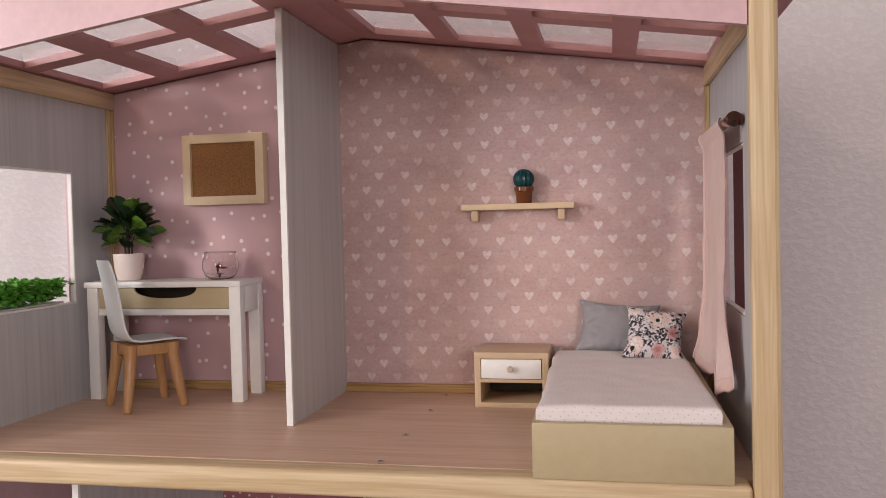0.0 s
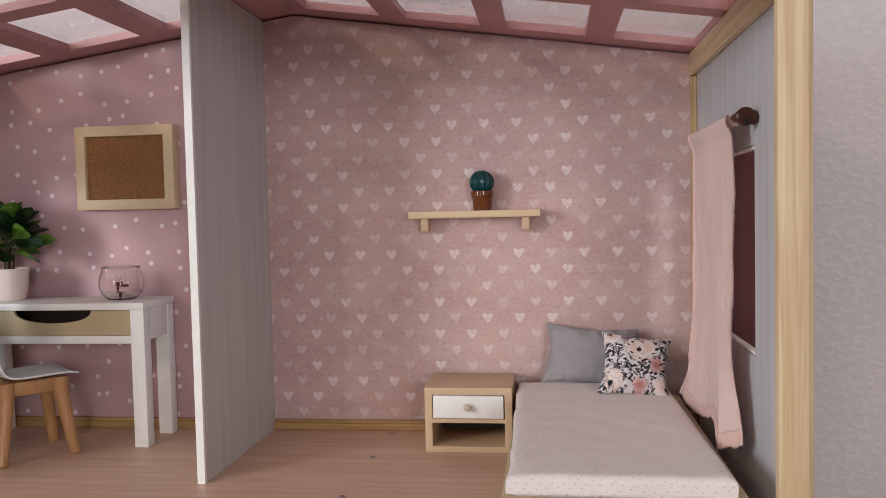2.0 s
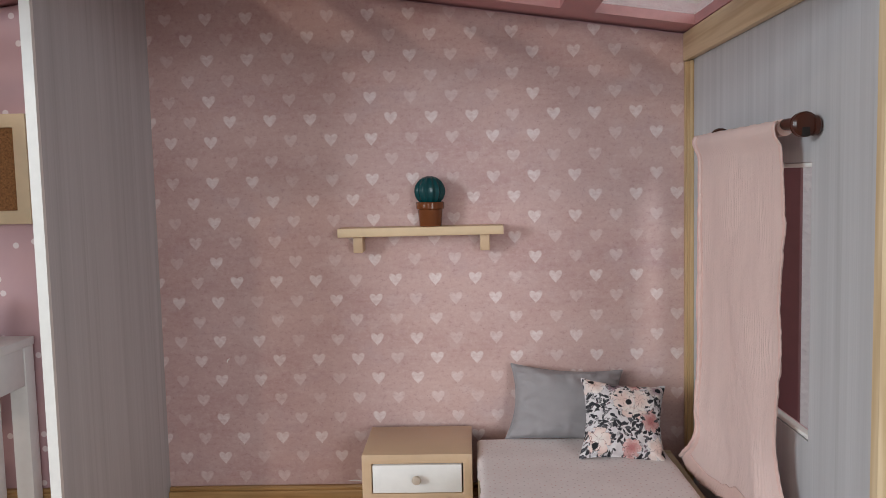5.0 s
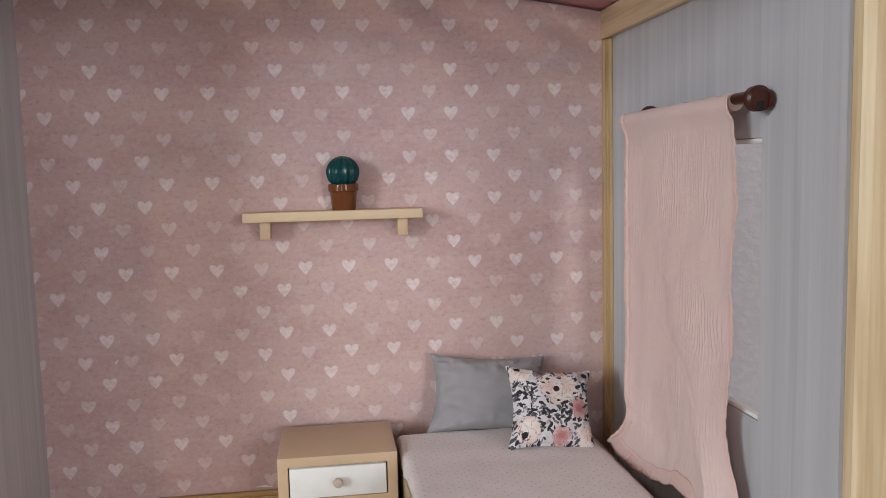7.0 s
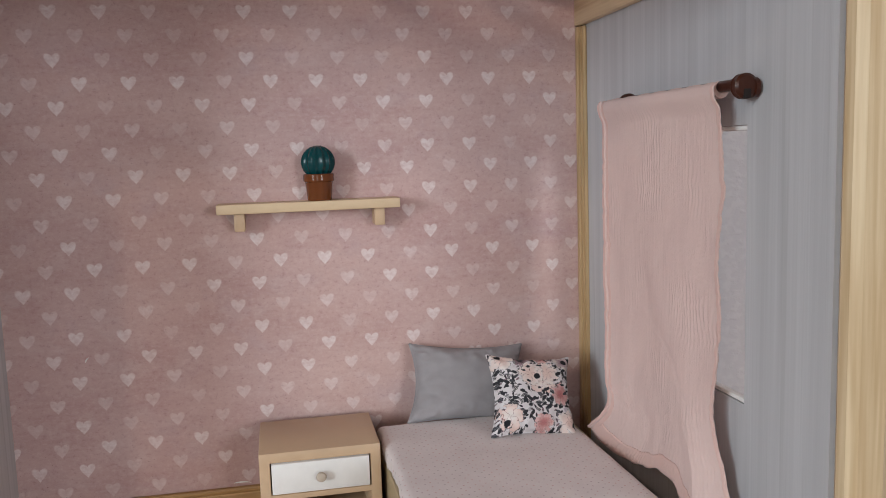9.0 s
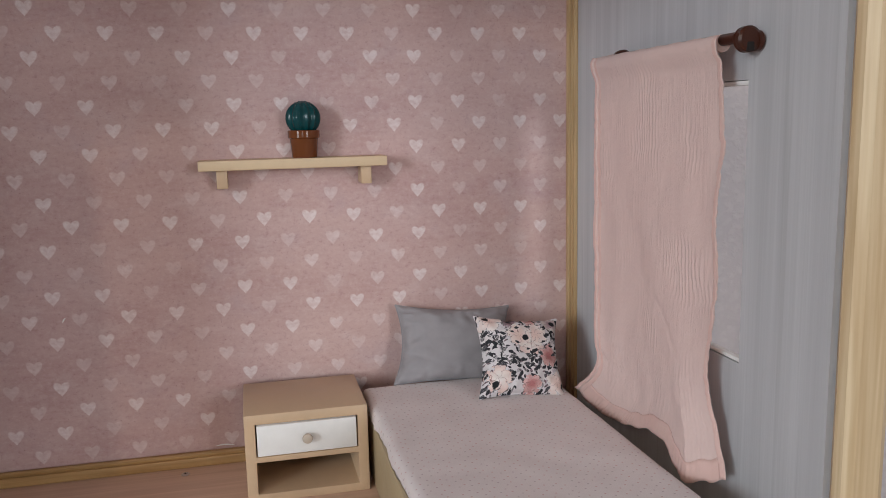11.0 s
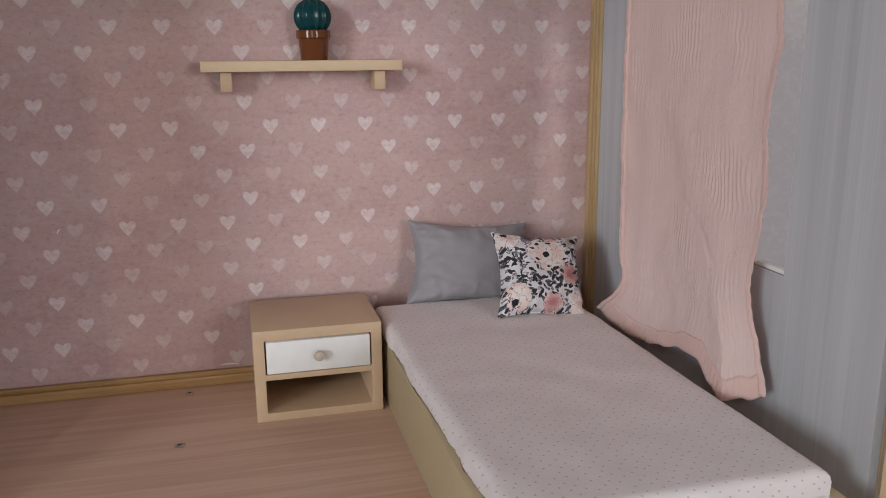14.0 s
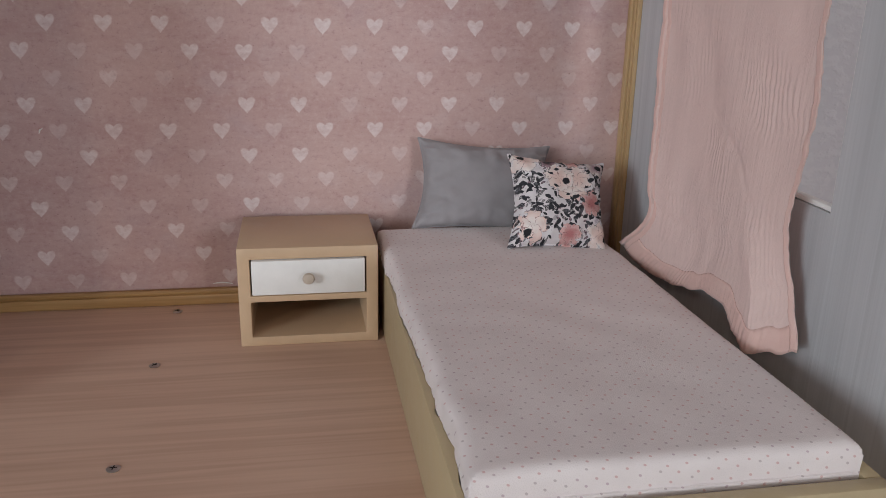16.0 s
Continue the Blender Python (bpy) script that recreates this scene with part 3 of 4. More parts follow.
setting("wall_right", side_wall(bmesh.new(), XR, XR + 0.004, 0.734, YB, -0.016, 0.329), GREY, "lavender-grey grained side wall with a window opening", "wall", smooth=False)
setting("wall_right_outside", side_wall(bmesh.new(), XR + 0.0045, XR + 0.008, 0.736, YB + 0.006, LOW, 0.329), PALE_PINK, "pink painted outer side of the doll house", "wall", smooth=False)
setting("wall_left", side_wall(bmesh.new(), XL - 0.004, XL, 0.734, YB, -0.016, 0.338, LY1, LZ1), GREY, "lavender-grey grained side wall with a window opening", "wall", smooth=False)
setting("wall_left_outside", side_wall(bmesh.new(), XL - 0.008, XL - 0.0045, 0.736, YB + 0.006, LOW, 0.338, LY1, LZ1), PALE_PINK, "pink painted outer side of the doll house", "wall", smooth=False)


def window_frame(name, x0, x1, label, wy1=WY1, wz1=WZ1):
    w = thing(name, pose((x0 + x1) / 2, (WY0 + wy1) / 2, WZ0), label, "window")
    w["kind"] = "structure"
    b = 0.0024
    part("sill", boxed(x0, x1, WY0 + 0.0002, wy1 - 0.0002, WZ0 + 0.0002, WZ0 + b, 0.0006), WHITE, w)
    part("lintel", boxed(x0, x1, WY0 + 0.0002, wy1 - 0.0002, wz1 - b, wz1 - 0.0002, 0.0006), WHITE, w)
    part("jamb", boxed(x0, x1, wy1 - b, wy1 - 0.0002, WZ0 + b, wz1 - b, 0.0006), WHITE, w)
    part("jamb", boxed(x0, x1, WY0 + 0.0002, WY0 + 0.0012, WZ0 + b, wz1 - b, 0.0003), WHITE, w)
    return w


window_frame("window_1", XR + 0.0006, XR + 0.0045, "white framed doll house window, unglazed, behind the curtain")
window_frame("window_2", XL - 0.0042, XL + 0.0010, "white framed doll house window, unglazed, above a planter", LY1, LZ1)
# added board; its dark face stands for the shade behind the opening
shutter = thing("added_shade_board", pose(0.122, 0.930, 0.1), "maroon board added outside the window, standing in for shade", "shutter")
bm = boxed(0, 0.041, -0.003, 0, WZ0 - 0.030 - 0.1, WZ1 + 0.010 - 0.1, 0.0008)
bm.transform(pose(0, 0, 0, 0, 0, -55))
part("board", bm, SHADE_MAROON, shutter, local=True)

# pine frame
POST = [(0.1080, 0.7300), (0.1022, 0.7230), (0.1000, 0.7195), (0.1008, 0.7155), (0.1040, 0.7125), (0.1150, 0.7125), (0.1178, 0.7140), (0.1187, 0.7170), (0.1187, 0.7300)]


def upright(outline, z0, z1):
    """A moulded upright: its section in x and y, drawn out in z."""
    bm = bmesh.new()
    a, b = ([bm.verts.new((x, y, z)) for x, y in outline] for z in (z0, z1))
    for i in range(len(a)):
        bm.faces.new((a[i], a[(i + 1) % len(a)], b[(i + 1) % len(a)], b[i]))
    bm.faces.new(a[::-1])
    bm.faces.new(b)
    bmesh.ops.recalc_face_normals(bm, faces=bm.faces)
    return bm


setting("post_right", upright(POST, LOW, 0.352), PINE[2], "moulded upright pine post on the doll house's open front", "trim")
setting("post_left", upright([(XL + XR - x, y) for x, y in POST], LOW, 0.352), PINE[2], "moulded upright pine post on the doll house's open front", "trim")
setting("rail_right", boxed(0.1030, XR, 0.7345, YB, 0.309, 0.3285, 0.0010), PINE[1], "pine rail under the roof", "trim")
setting("rail_left", boxed(XL, -0.5450, 0.7345, YB, 0.3185, 0.3375, 0.0010), PINE[1], "pine rail under the roof", "trim")
CORNER = wood("golden_pine", (0.60, 0.43, 0.235), (0.40, 0.25, 0.11), 2, 0.45, 700, 45)


def corner_strip(wall_x, side, z1):
    """A grooved strip in a room corner: a flat fillet with a raised bead on its edge."""
    bm = bmesh.new()
    for w, y0, y1 in ((0.0044, 0.9948, YB), (0.0034, 0.9916, 0.9943), (0.0026, 0.9890, 0.9912), (0.0020, 0.9908, 0.9952)):
        box(bm, min(wall_x, wall_x + side * w), max(wall_x, wall_x + side * w), y0, y1, 0.0, z1, 0.0006)
    return bm


setting("corner_trim_right", corner_strip(XR, -1, 0.3085), CORNER, "slim grooved golden pine corner strip", "trim")
setting("corner_trim_left", corner_strip(XL, 1, 0.318), CORNER, "slim grooved golden pine corner strip", "trim")


def moulding(x0, x1):
    bm = bmesh.new()
    box(bm, x0, x1, 0.9945, YB, 0.0, 0.0062, 0.0008)
    box(bm, x0, x1, 0.9962, YB, 0.0058, 0.0092, 0.0012)
    return bm


setting("baseboard_right", moulding(-0.2744, 0.1034), MOULD, "narrow stained pine baseboard moulding", "baseboard")
setting("baseboard_left", moulding(-0.5454, -0.2803), MOULD, "narrow stained pine baseboard moulding", "baseboard")

# roof lattice: cells of the grid that are open are left out
ROOF_Y = [0.7215, 0.745, 0.848, 0.870, 0.973, 1.010]
RIGHT_X = [RIDGE_X, -0.225, -0.160, -0.138, -0.073, -0.051, 0.015, 0.0375, 0.104, 0.134]
LEFT_X = [-0.578, -0.541, -0.475, -0.449, -0.379, -0.354, -0.288, RIDGE_X]


def lattice(xs):
    bm = bmesh.new()
    for i in range(len(xs) - 1):
        for j in range(len(ROOF_Y) - 1):
            if i % 2 and j % 2:
                continue
            box(bm, xs[i], xs[i + 1], ROOF_Y[j], ROOF_Y[j + 1], 0.0, 0.0065)
    bmesh.ops.remove_doubles(bm, verts=bm.verts, dist=1e-5)
    inner = [f for f in bm.faces if any(all(f2 is not f and set(f2.verts) == set(f.verts) for f2 in [o]) for o in f.verts[0].link_faces)]
    bmesh.ops.delete(bm, geom=inner, context="FACES")
    for v in bm.verts:
        v.co.z += roof_z(v.co.x)
    return bm


for name, xs in (("roof_right", RIGHT_X), ("roof_left", LEFT_X)):
    r = setting(name, lattice(xs), PINK, "dusty pink roof lattice with square skylights", "roof", smooth=False)
    for i in range(1, len(xs) - 1, 2):
        for j in (1, 3):
            bm = boxed(xs[i] - 0.002, xs[i + 1] + 0.002, ROOF_Y[j] - 0.002, ROOF_Y[j + 1] + 0.002, 0.0068, 0.0078)
            for v in bm.verts:
                v.co.z += roof_z(v.co.x)
            p = part("pane", bm, PANE, r, smooth=False)
            p.visible_shadow = False
fascia = []
for x in (-0.5415, RIDGE_X, 0.0996):
    fascia.append((x, roof_z(x) - 0.0255))
top = [(x, z + 0.062) for x, z in reversed(fascia)]
setting("roof_fascia", prism(bmesh.new(), fascia + top, 0.7155, 0.7212), PALE_PINK, "pale pink board along the roof's front edge", "trim", smooth=False)

# lower storey, glimpsed under the floor
setting("wall_lower_back", boxed(-0.4255, XR, YB, YB + 0.006, LOW, -0.0165), DOTS_LOW, "deep pink wallpaper with tiny white dots", "wall")
# paleness stands in for a bright window of the lower storey
setting("wall_lower_back_pale", boxed(XL, -0.4255, YB, YB + 0.006, LOW, -0.0165), PALE_PINK, "lower back wall, pale pink in place of a bright window", "wall")
for k, (name, x) in enumerate((("wall_lower_partition", -0.4305), ("wall_lower_partition_far", -0.1720))):
    setting(name, boxed(x, x + 0.005, 0.748, YB, LOW + 0.02, -0.0165), GREY, "grey grained panel of the lower storey", "wall")
    setting(name + "_edge", boxed(x - 0.0003, x + 0.0053, 0.745, 0.748, LOW + 0.02, -0.0165), WHITE, "white painted edge of a lower panel", "trim")
setting("floor_lower", boxed(XL, XR, 0.72, YB, LOW + 0.0005, LOW + 0.02), LAMINATE, "oak laminate floor of the lower storey", "floor")


# ---- bedroom ----
def bed():
    b = thing("bed", pose(0.02, 0.85, 0), "tan painted toy bed frame standing on the floor", "bed")
    x0, x1, y0, y1, h, t = -0.0465, 0.0882, 0.7152, 0.9760, 0.0395, 0.0062
    part("footboard", boxed(x0, x1, y0, y0 + t, 0, h, 0.0009), BED_TAN, b)
    part("headboard", boxed(x0, x1, y1 - t, y1, 0, h, 0.0009), BED_TAN, b)
    part("side_rail", boxed(x0, x0 + t, y0 + t + 0.0002, y1 - t - 0.0002, 0.0002, h - 0.0002, 0.0007), BED_TAN, b)
    part("side_rail", boxed(x1 - t, x1, y0 + t + 0.0002, y1 - t - 0.0002, 0.0002, h - 0.0002, 0.0007), BED_TAN, b)
    part("base_board", boxed(x0 + t, x1 - t, y0 + t, y1 - t, 0.024, 0.028), BED_TAN, b)


def mattress():
    x0, x1, y0, y1, z0, z1 = -0.0440, 0.0775, 0.7240, 0.9745, 0.0283, 0.0500
    nx, ny, r = 44, 84, 0.0042
    bm = bmesh.new()

    def top(u, v):
        x, y = x0 + (x1 - x0) * u, y0 + (y1 - y0) * v
        wave = 0.0022 * noise.noise(Vector((y * 42, 7.3, 0))) + 0.0010 * noise.noise(Vector((y * 130, 2.1, 0)))
        fold = 0.0009 * noise.noise(Vector((x * 40, y * 40, 3)))
        lean = max(0.0, 1 - u * 5)
        px = x - lean * (0.0032 + wave) + 0.0046 * (1 - v)
        e = min(u * (x1 - x0), (1 - u) * (x1 - x0), v * (y1 - y0), (1 - v) * (y1 - y0))
        drop = r * (1 - math.sqrt(max(0.0, 1 - (1 - min(1, e / r)) ** 2)))
        return Vector((px, y, z1 - drop + fold + 0.0006 * noise.noise(Vector((x * 14, y * 14, 1)))))
    grid = [[None] * (ny + 1) for _ in range(nx + 1)]

    us = [0, 0.004, 0.010, 0.02, 0.035] + [0.06 + 0.88 * i / (nx - 10) for i in range(nx - 9)] + [0.965, 0.98, 0.99, 0.996, 1]
    vs = [0, 0.002, 0.005, 0.010, 0.016] + [0.025 + 0.95 * i / (ny - 10) for i in range(ny - 9)] + [0.984, 0.99, 0.995, 0.998, 1]
    for i, u in enumerate(us):
        for j, v in enumerate(vs):
            grid[i][j] = bm.verts.new(top(u, v))
    for i in range(nx):
        for j in range(ny):
            bm.faces.new((grid[i][j], grid[i + 1][j], grid[i + 1][j + 1], grid[i][j + 1]))
    rim = [grid[i][0] for i in range(nx + 1)] + [grid[nx][j] for j in range(1, ny + 1)] + [grid[i][ny] for i in range(nx - 1, -1, -1)] + [grid[0][j] for j in range(ny - 1, 0, -1)]
    last = rim
    for k in range(1, 5):
        row = []
        for n_, v in enumerate(rim):
            z = v.co.z + (z0 - v.co.z) * k / 4
            out = 0.0006 * noise.noise(Vector((v.co.x * 160, v.co.y * 160, k * 0.8)))
            if v.co.x < x0 + 0.0055 and n_ > 2 * nx:
                z = max(z, 0.0396)
            row.append(bm.verts.new((min(x1 + 0.0004, v.co.x + out) if n_ > nx + ny else v.co.x + out, max(y0, v.co.y + out), z)))
        for n_ in range(len(rim)):
            bm.faces.new((last[n_], row[n_], row[(n_ + 1) % len(rim)], last[(n_ + 1) % len(rim)]))
        last = row
    bm.faces.new(last)
    bmesh.ops.recalc_face_normals(bm, faces=bm.faces)
    m = thing("mattress", pose(0.0165, 0.849, z0), "thin white cotton mattress with tiny coral specks, on the bed", "mattress")
    part("cover", bm, SPECKLED, m)
    bm = bmesh.new()
    ring = []
    for k in range(41):
        c = Vector((x0 + 0.0022 + 0.121 * k / 40, y0 - 0.0002, 0.0398 + 0.0004 * noise.noise(Vector((k * 0.4, 3, 3)))))
        ring.append([bm.verts.new(c + Vector((0, 0.0006 * math.cos(a), 0.0006 * math.sin(a)))) for a in (0, 1.26, 2.51, 3.77, 5.03)])
    for p, q in zip(ring, ring[1:]):
        for i in range(5):
            bm.faces.new((p[i], p[(i + 1) % 5], q[(i + 1) % 5], q[i]))
    part("hem", bm, SPECKLED, m, "stitched hem of the cover")


def pillow(name, w, h, d, m, material, label, category, pinch=0.5, seed=0, n=56, gather=0.10, taper=0.0):
    """A stuffed pillow in its own x and z, with drawn-out corners and a seam."""
    bm = bmesh.new()
    sides = []
    for s in (-1, 1):
        g = []
        for i in range(n + 1):
            row = []
            for j in range(n + 1):
                u, v = 2 * i / n - 1, 2 * j / n - 1
                bow = 1 - 0.10 * pinch * (1 - v * v) * abs(u) ** 3
                bow2 = 1 - 0.10 * pinch * (1 - u * u) * abs(v) ** 3
                puff = ((1 - u ** 4) * (1 - v ** 4)) ** 0.55
                crease = 0.10 * noise.noise(Vector((u * 2.2, v * 2.2, seed + s))) * puff
                crease += 0.30 * noise.noise(Vector((u * 5, v * 5, seed + 7 + s))) * puff * max(abs(u), abs(v)) ** 2
                crease += 0.12 * math.sin(9 * (abs(u) - abs(v)) + 3 * noise.noise(Vector((u, v, seed)))) * puff * (abs(u * v)) ** 1.2
                away = 1 - max(abs(u), abs(v))
                along = u if abs(v) > abs(u) else v
                crease += gather * math.sin(26 * along + 5 * noise.noise(Vector((u * 3, v * 3, seed + 4)))) * math.exp(-away / 0.16) * puff
                ripple = 0.012 * noise.noise(Vector((u * 9, v * 9, seed)))
                row.append(bm.verts.new((w / 2 * u * bow * (1 + ripple) * (1 - taper * (v + 1) / 2), s * d / 2 * max(0.02, puff + crease), h / 2 * v * bow2 * (1 + ripple) + h / 2)))
            g.append(row)
        sides.append(g)
        for i in range(n):
            for j in range(n):
                f = (g[i][j], g[i + 1][j], g[i + 1][j + 1], g[i][j + 1])
                bm.faces.new(f if s < 0 else f[::-1])
    a, b = sides
    rim = lambda g: [g[i][0] for i in range(n + 1)] + [g[n][j] for j in range(1, n + 1)] + [g[i][n] for i in range(n - 1, -1, -1)] + [g[0][j] for j in range(n - 1, 0, -1)]
    ra, rb = rim(a), rim(b)
    for i in range(len(ra)):
        k = (i + 1) % len(ra)
        bm.faces.new((ra[i], rb[i], rb[k], ra[k]))
    bmesh.ops.recalc_face_normals(bm, faces=bm.faces)
    t = thing(name, m, label, category)
    part("cover", bm, material, t, local=True)
    return t


def seam(t, w, h, material, pinch=0.5, taper=0.0, thick=0.0005):
    """A stitched seam round the pillow's edge."""
    pts = []
    n = 30
    for k in range(4):
        for i in range(n):
            s = 2 * i / n - 1
            u, v = ((s, -1), (1, s), (-s, 1), (-1, -s))[k]
            bow = 1 - 0.10 * pinch * (1 - v * v) * abs(u) ** 3
            bow2 = 1 - 0.10 * pinch * (1 - u * u) * abs(v) ** 3
            pts.append(Vector((w / 2 * u * bow * (1 - taper * (v + 1) / 2), 0, h / 2 * v * bow2 + h / 2)))
    bm = bmesh.new()
    for i, p in enumerate(pts):
        q = pts[(i + 1) % len(pts)]
        tube(bm, p, q, thick, thick, 6)
    part("seam", bm, material, t, local=True)


def nightstand():
    x0, x1, y0, y1, z1, t = -0.1220, -0.0500, 0.9310, 0.9920, 0.0540, 0.0062
    s = thing("nightstand", pose(-0.086, 0.96, 0), "tan painted nightstand with one white drawer and an open shelf", "nightstand")
    part("body", cells_of([x0, x0 + t, x1 - t, x1], [0, 0.0052, 0.0245, 0.0280, z1 - t, z1], y0, y1, {(1, 1), (1, 3)}, 0.0007), TAN, s)
    # board coloured dark so the open shelf looks unlit inside
    part("back_panel", boxed(x0 + 0.001, x1 - 0.001, y1, y1 + 0.0015, 0.001, z1 - 0.001), RECESS_SHADE, s, "back board, darkened to brown for the recess's shade")
    d = part("drawer", boxed(x0 + t + 0.0008, x1 - t - 0.0008, y0 - 0.0008, y1 - 0.006, 0.0286, 0.0472, 0.0006), WHITE, s, "white painted drawer")
    bm = lathe(bmesh.new(), [(0.0012, 0.0), (0.0013, -0.0018), (0.0026, -0.0026), (0.0031, -0.0042), (0.0026, -0.0056), (0.0012, -0.0062)], 28, (-0.0862, y0 - 0.0008, 0.0385), "y")
    part("knob", bm, KNOB, d, "small turned beige knob")


def wall_shelf():
    x0, x1, y0 = -0.1402, -0.0250, 0.9790
    s = thing("wall_shelf", pose(-0.0825, 1.0, 0.19), "narrow beige wooden wall shelf on two brackets", "shelf")
    part("board", boxed(x0, x1, y0, YB - 0.0003, 0.1925, 0.1986, 0.0005), TAN_LIGHT, s)
    for bx in (-0.1300, -0.0412):
        part("bracket", boxed(bx, bx + 0.0066, 0.9835, YB - 0.0003, 0.1812, 0.1924, 0.0005), TAN, s)


def cactus():
    c = thing("potted_cactus", pose(-0.0757, 0.9890, 0.1986), "teal ribbed toy cactus in a brown pot on the shelf", "plant")
    pot = lathe(bmesh.new(), [(0.0074, 0), (0.0078, 0.0004), (0.0088, 0.0118), (0.0096, 0.0122), (0.0099, 0.0128), (0.0099, 0.0166), (0.0094, 0.0171), (0.0084, 0.0168), (0.0082, 0.0150)], 40)
    part("pot", pot, TERRACOTTA, c, "glossy brown pot", local=True)
    bm = bmesh.new()
    ribs, steps, rows = 14, 112, 26
    rings = []
    for k in range(rows + 1):
        p = -0.85 + (math.pi / 2 + 0.85) * k / rows
        ring = []
        for i in range(steps):
            a = 2 * math.pi * i / steps
            r = 0.0108 * math.cos(p) * (1 - 0.11 * (0.5 - 0.5 * math.cos(ribs * a)) ** 0.7)
            ring.append(bm.verts.new((max(r, 0.00005) * math.cos(a), max(r, 0.00005) * math.sin(a), 0.0245 + 0.0105 * math.sin(p))))
        rings.append(ring)
    for a, b in zip(rings, rings[1:]):
        for i in range(steps):
            bm.faces.new((a[i], a[(i + 1) % steps], b[(i + 1) % steps], b[i]))
    part("body", bm, CACTUS, c, "teal ribbed cactus body", local=True)
    bm = bmesh.new()
    for i in range(ribs):
        a = 2 * math.pi * i / ribs
        for k in range(9):
            p = -0.5 + 1.85 * k / 8
            q = Vector((0.0108 * math.cos(p) * math.cos(a), 0.0108 * math.cos(p) * math.sin(a), 0.0245 + 0.0105 * math.sin(p)))
            d = (q - Vector((0, 0, 0.0245))).normalized()
            tube(bm, q - d * 0.0003, q + d * 0.0003, 0.0003, 0.0001, 5)
    part("spines", bm, CACTUS, c, local=True)


def curtain():
    bm = bmesh.new()
    nu, nv = 280, 120
    ztop = 0.2540

    def hem(u):
        keys = ((0, 0.0560), (0.09, 0.0490), (0.20, 0.0415), (0.26, 0.0455), (0.34, 0.0530), (0.44, 0.0520), (0.56, 0.0460), (0.67, 0.0415), (0.80, 0.0395), (0.90, 0.0410), (1.0, 0.0455))
        for (a, za), (b, zb) in zip(keys, keys[1:]):
            if u <= b:
                s = (u - a) / (b - a)
                s = s * s * (3 - 2 * s)
                return za + (zb - za) * s
        return 0.0455
    swing_u = (0.0, 0.2, 0.5, 1.0)

    def swing(u, values):
        """How far the loose lower end is swung, across the curtain."""
        return float(np.interp(u, swing_u, values))
    rows = []
    for j in range(nv + 1):
        v = j / nv
        row = []
        low = min(1.0, max(0.0, (v - 0.62) / 0.38))
        low = low * low * (3 - 2 * low)
        for i in range(nu + 1):
            u = i / nu
            z = ztop + (hem(u) - ztop) * v + low * swing(u, (-0.0055, 0.0015, 0.001, 0.0055))
            near = 0.7935 + 0.0022 * math.sin(v * 17 + 1) * min(1, v * 4) + 0.0015 * noise.noise(Vector((v * 22, 0, 5))) + 0.0011 * noise.noise(Vector((v * 62, 3, 5)))
            far = 0.9265 + 0.004 * math.sin(v * 5.5 + 0.4) + 0.0015 * noise.noise(Vector((v * 20, 9, 5))) + 0.0011 * noise.noise(Vector((v * 55, 6, 5)))
            far += 0.024 * max(0.0, (v - 0.90) / 0.10) ** 1.4 - 0.006 * math.exp(-((v - 0.86) / 0.05) ** 2)
            near -= 0.0170 * max(0.0, (v - 0.76) / 0.24) ** 1.3
            y = near + (far - near) * u
            amp = min(1.0, v * 2.2)
            x = 0.0955 + amp * (0.0008 * math.sin(u * 9 + v * 2.2) + 0.0002 * math.sin(u * 23 - v * 3 + 1))
            x += 0.0011 * noise.noise(Vector((u * 8, v * 7, 2))) * amp
            zone = min(1.0, max(0.0, -0.10 + 2.6 * noise.noise(Vector((u * 4.6 + 0.9 * v, v * 6.5, 8)))))
            lean = 1.4 * noise.noise(Vector((u * 2.5, v * 5, 14))) + 0.8 * noise.noise(Vector((u * 9, v * 16, 3)))
            x += 0.00017 * math.sin(2 * math.pi * (u * 42 + lean)) * zone
            x += 0.00025 * noise.noise(Vector((u * 46, v * 14, 4))) * (0.1 + 0.5 * zone)
            crease = v - 0.60 - 0.42 * (0.55 - u)
            x += 0.0009 * math.exp(-(crease / 0.012) ** 2) * max(0.0, 1 - abs(u - 0.4) * 3.2)
            x -= 0.0075 * max(0.0, v - 0.35) * (0.6 + 0.4 * math.cos(u * 5))
            x -= 0.004 * math.exp(-((v - 0.02) / 0.03) ** 2)
            if u < 0.02 or u > 0.98:
                x -= 0.0012
            x += low * swing(u, (0.0085, -0.003, -0.002, -0.0075))
            y += low * swing(u, (0.0125, -0.004, -0.003, -0.017))
            row.append(bm.verts.new((x, y, z)))
        rows.append(row)
    for j in range(nv):
        for i in range(nu):
            bm.faces.new((rows[j][i], rows[j][i + 1], rows[j + 1][i + 1], rows[j + 1][i]))
    bmesh.ops.recalc_face_normals(bm, faces=bm.faces)
    rows_co = [[tuple(v.co) for v in row] for row in rows]
    c = thing("curtain", pose(0.0965, 0.85, 0.256), "blush pink crinkled gauze curtain hanging from a rod", "curtain")
    cloth = part("cloth", bm, GAUZE, c)
    sol = cloth.modifiers.new("thick", "SOLIDIFY")
    sol.thickness, sol.offset = 0.0006, 0.0
    bm = bmesh.new()
    for k in range(40):
        u = k / 40
        a, b = (0.8000 + 0.1275 * u, 0.8000 + 0.1275 * (u + 1 / 40))
        tube(bm, (0.0978, a, 0.2512), (0.0978, b, 0.2512), 0.0039 + 0.00012 * math.sin(k * 1.1), 0.0039 + 0.00012 * math.sin(k * 1.1 + 1.1), 14)
    part("rod_sleeve", bm, GAUZE_HEM, c)
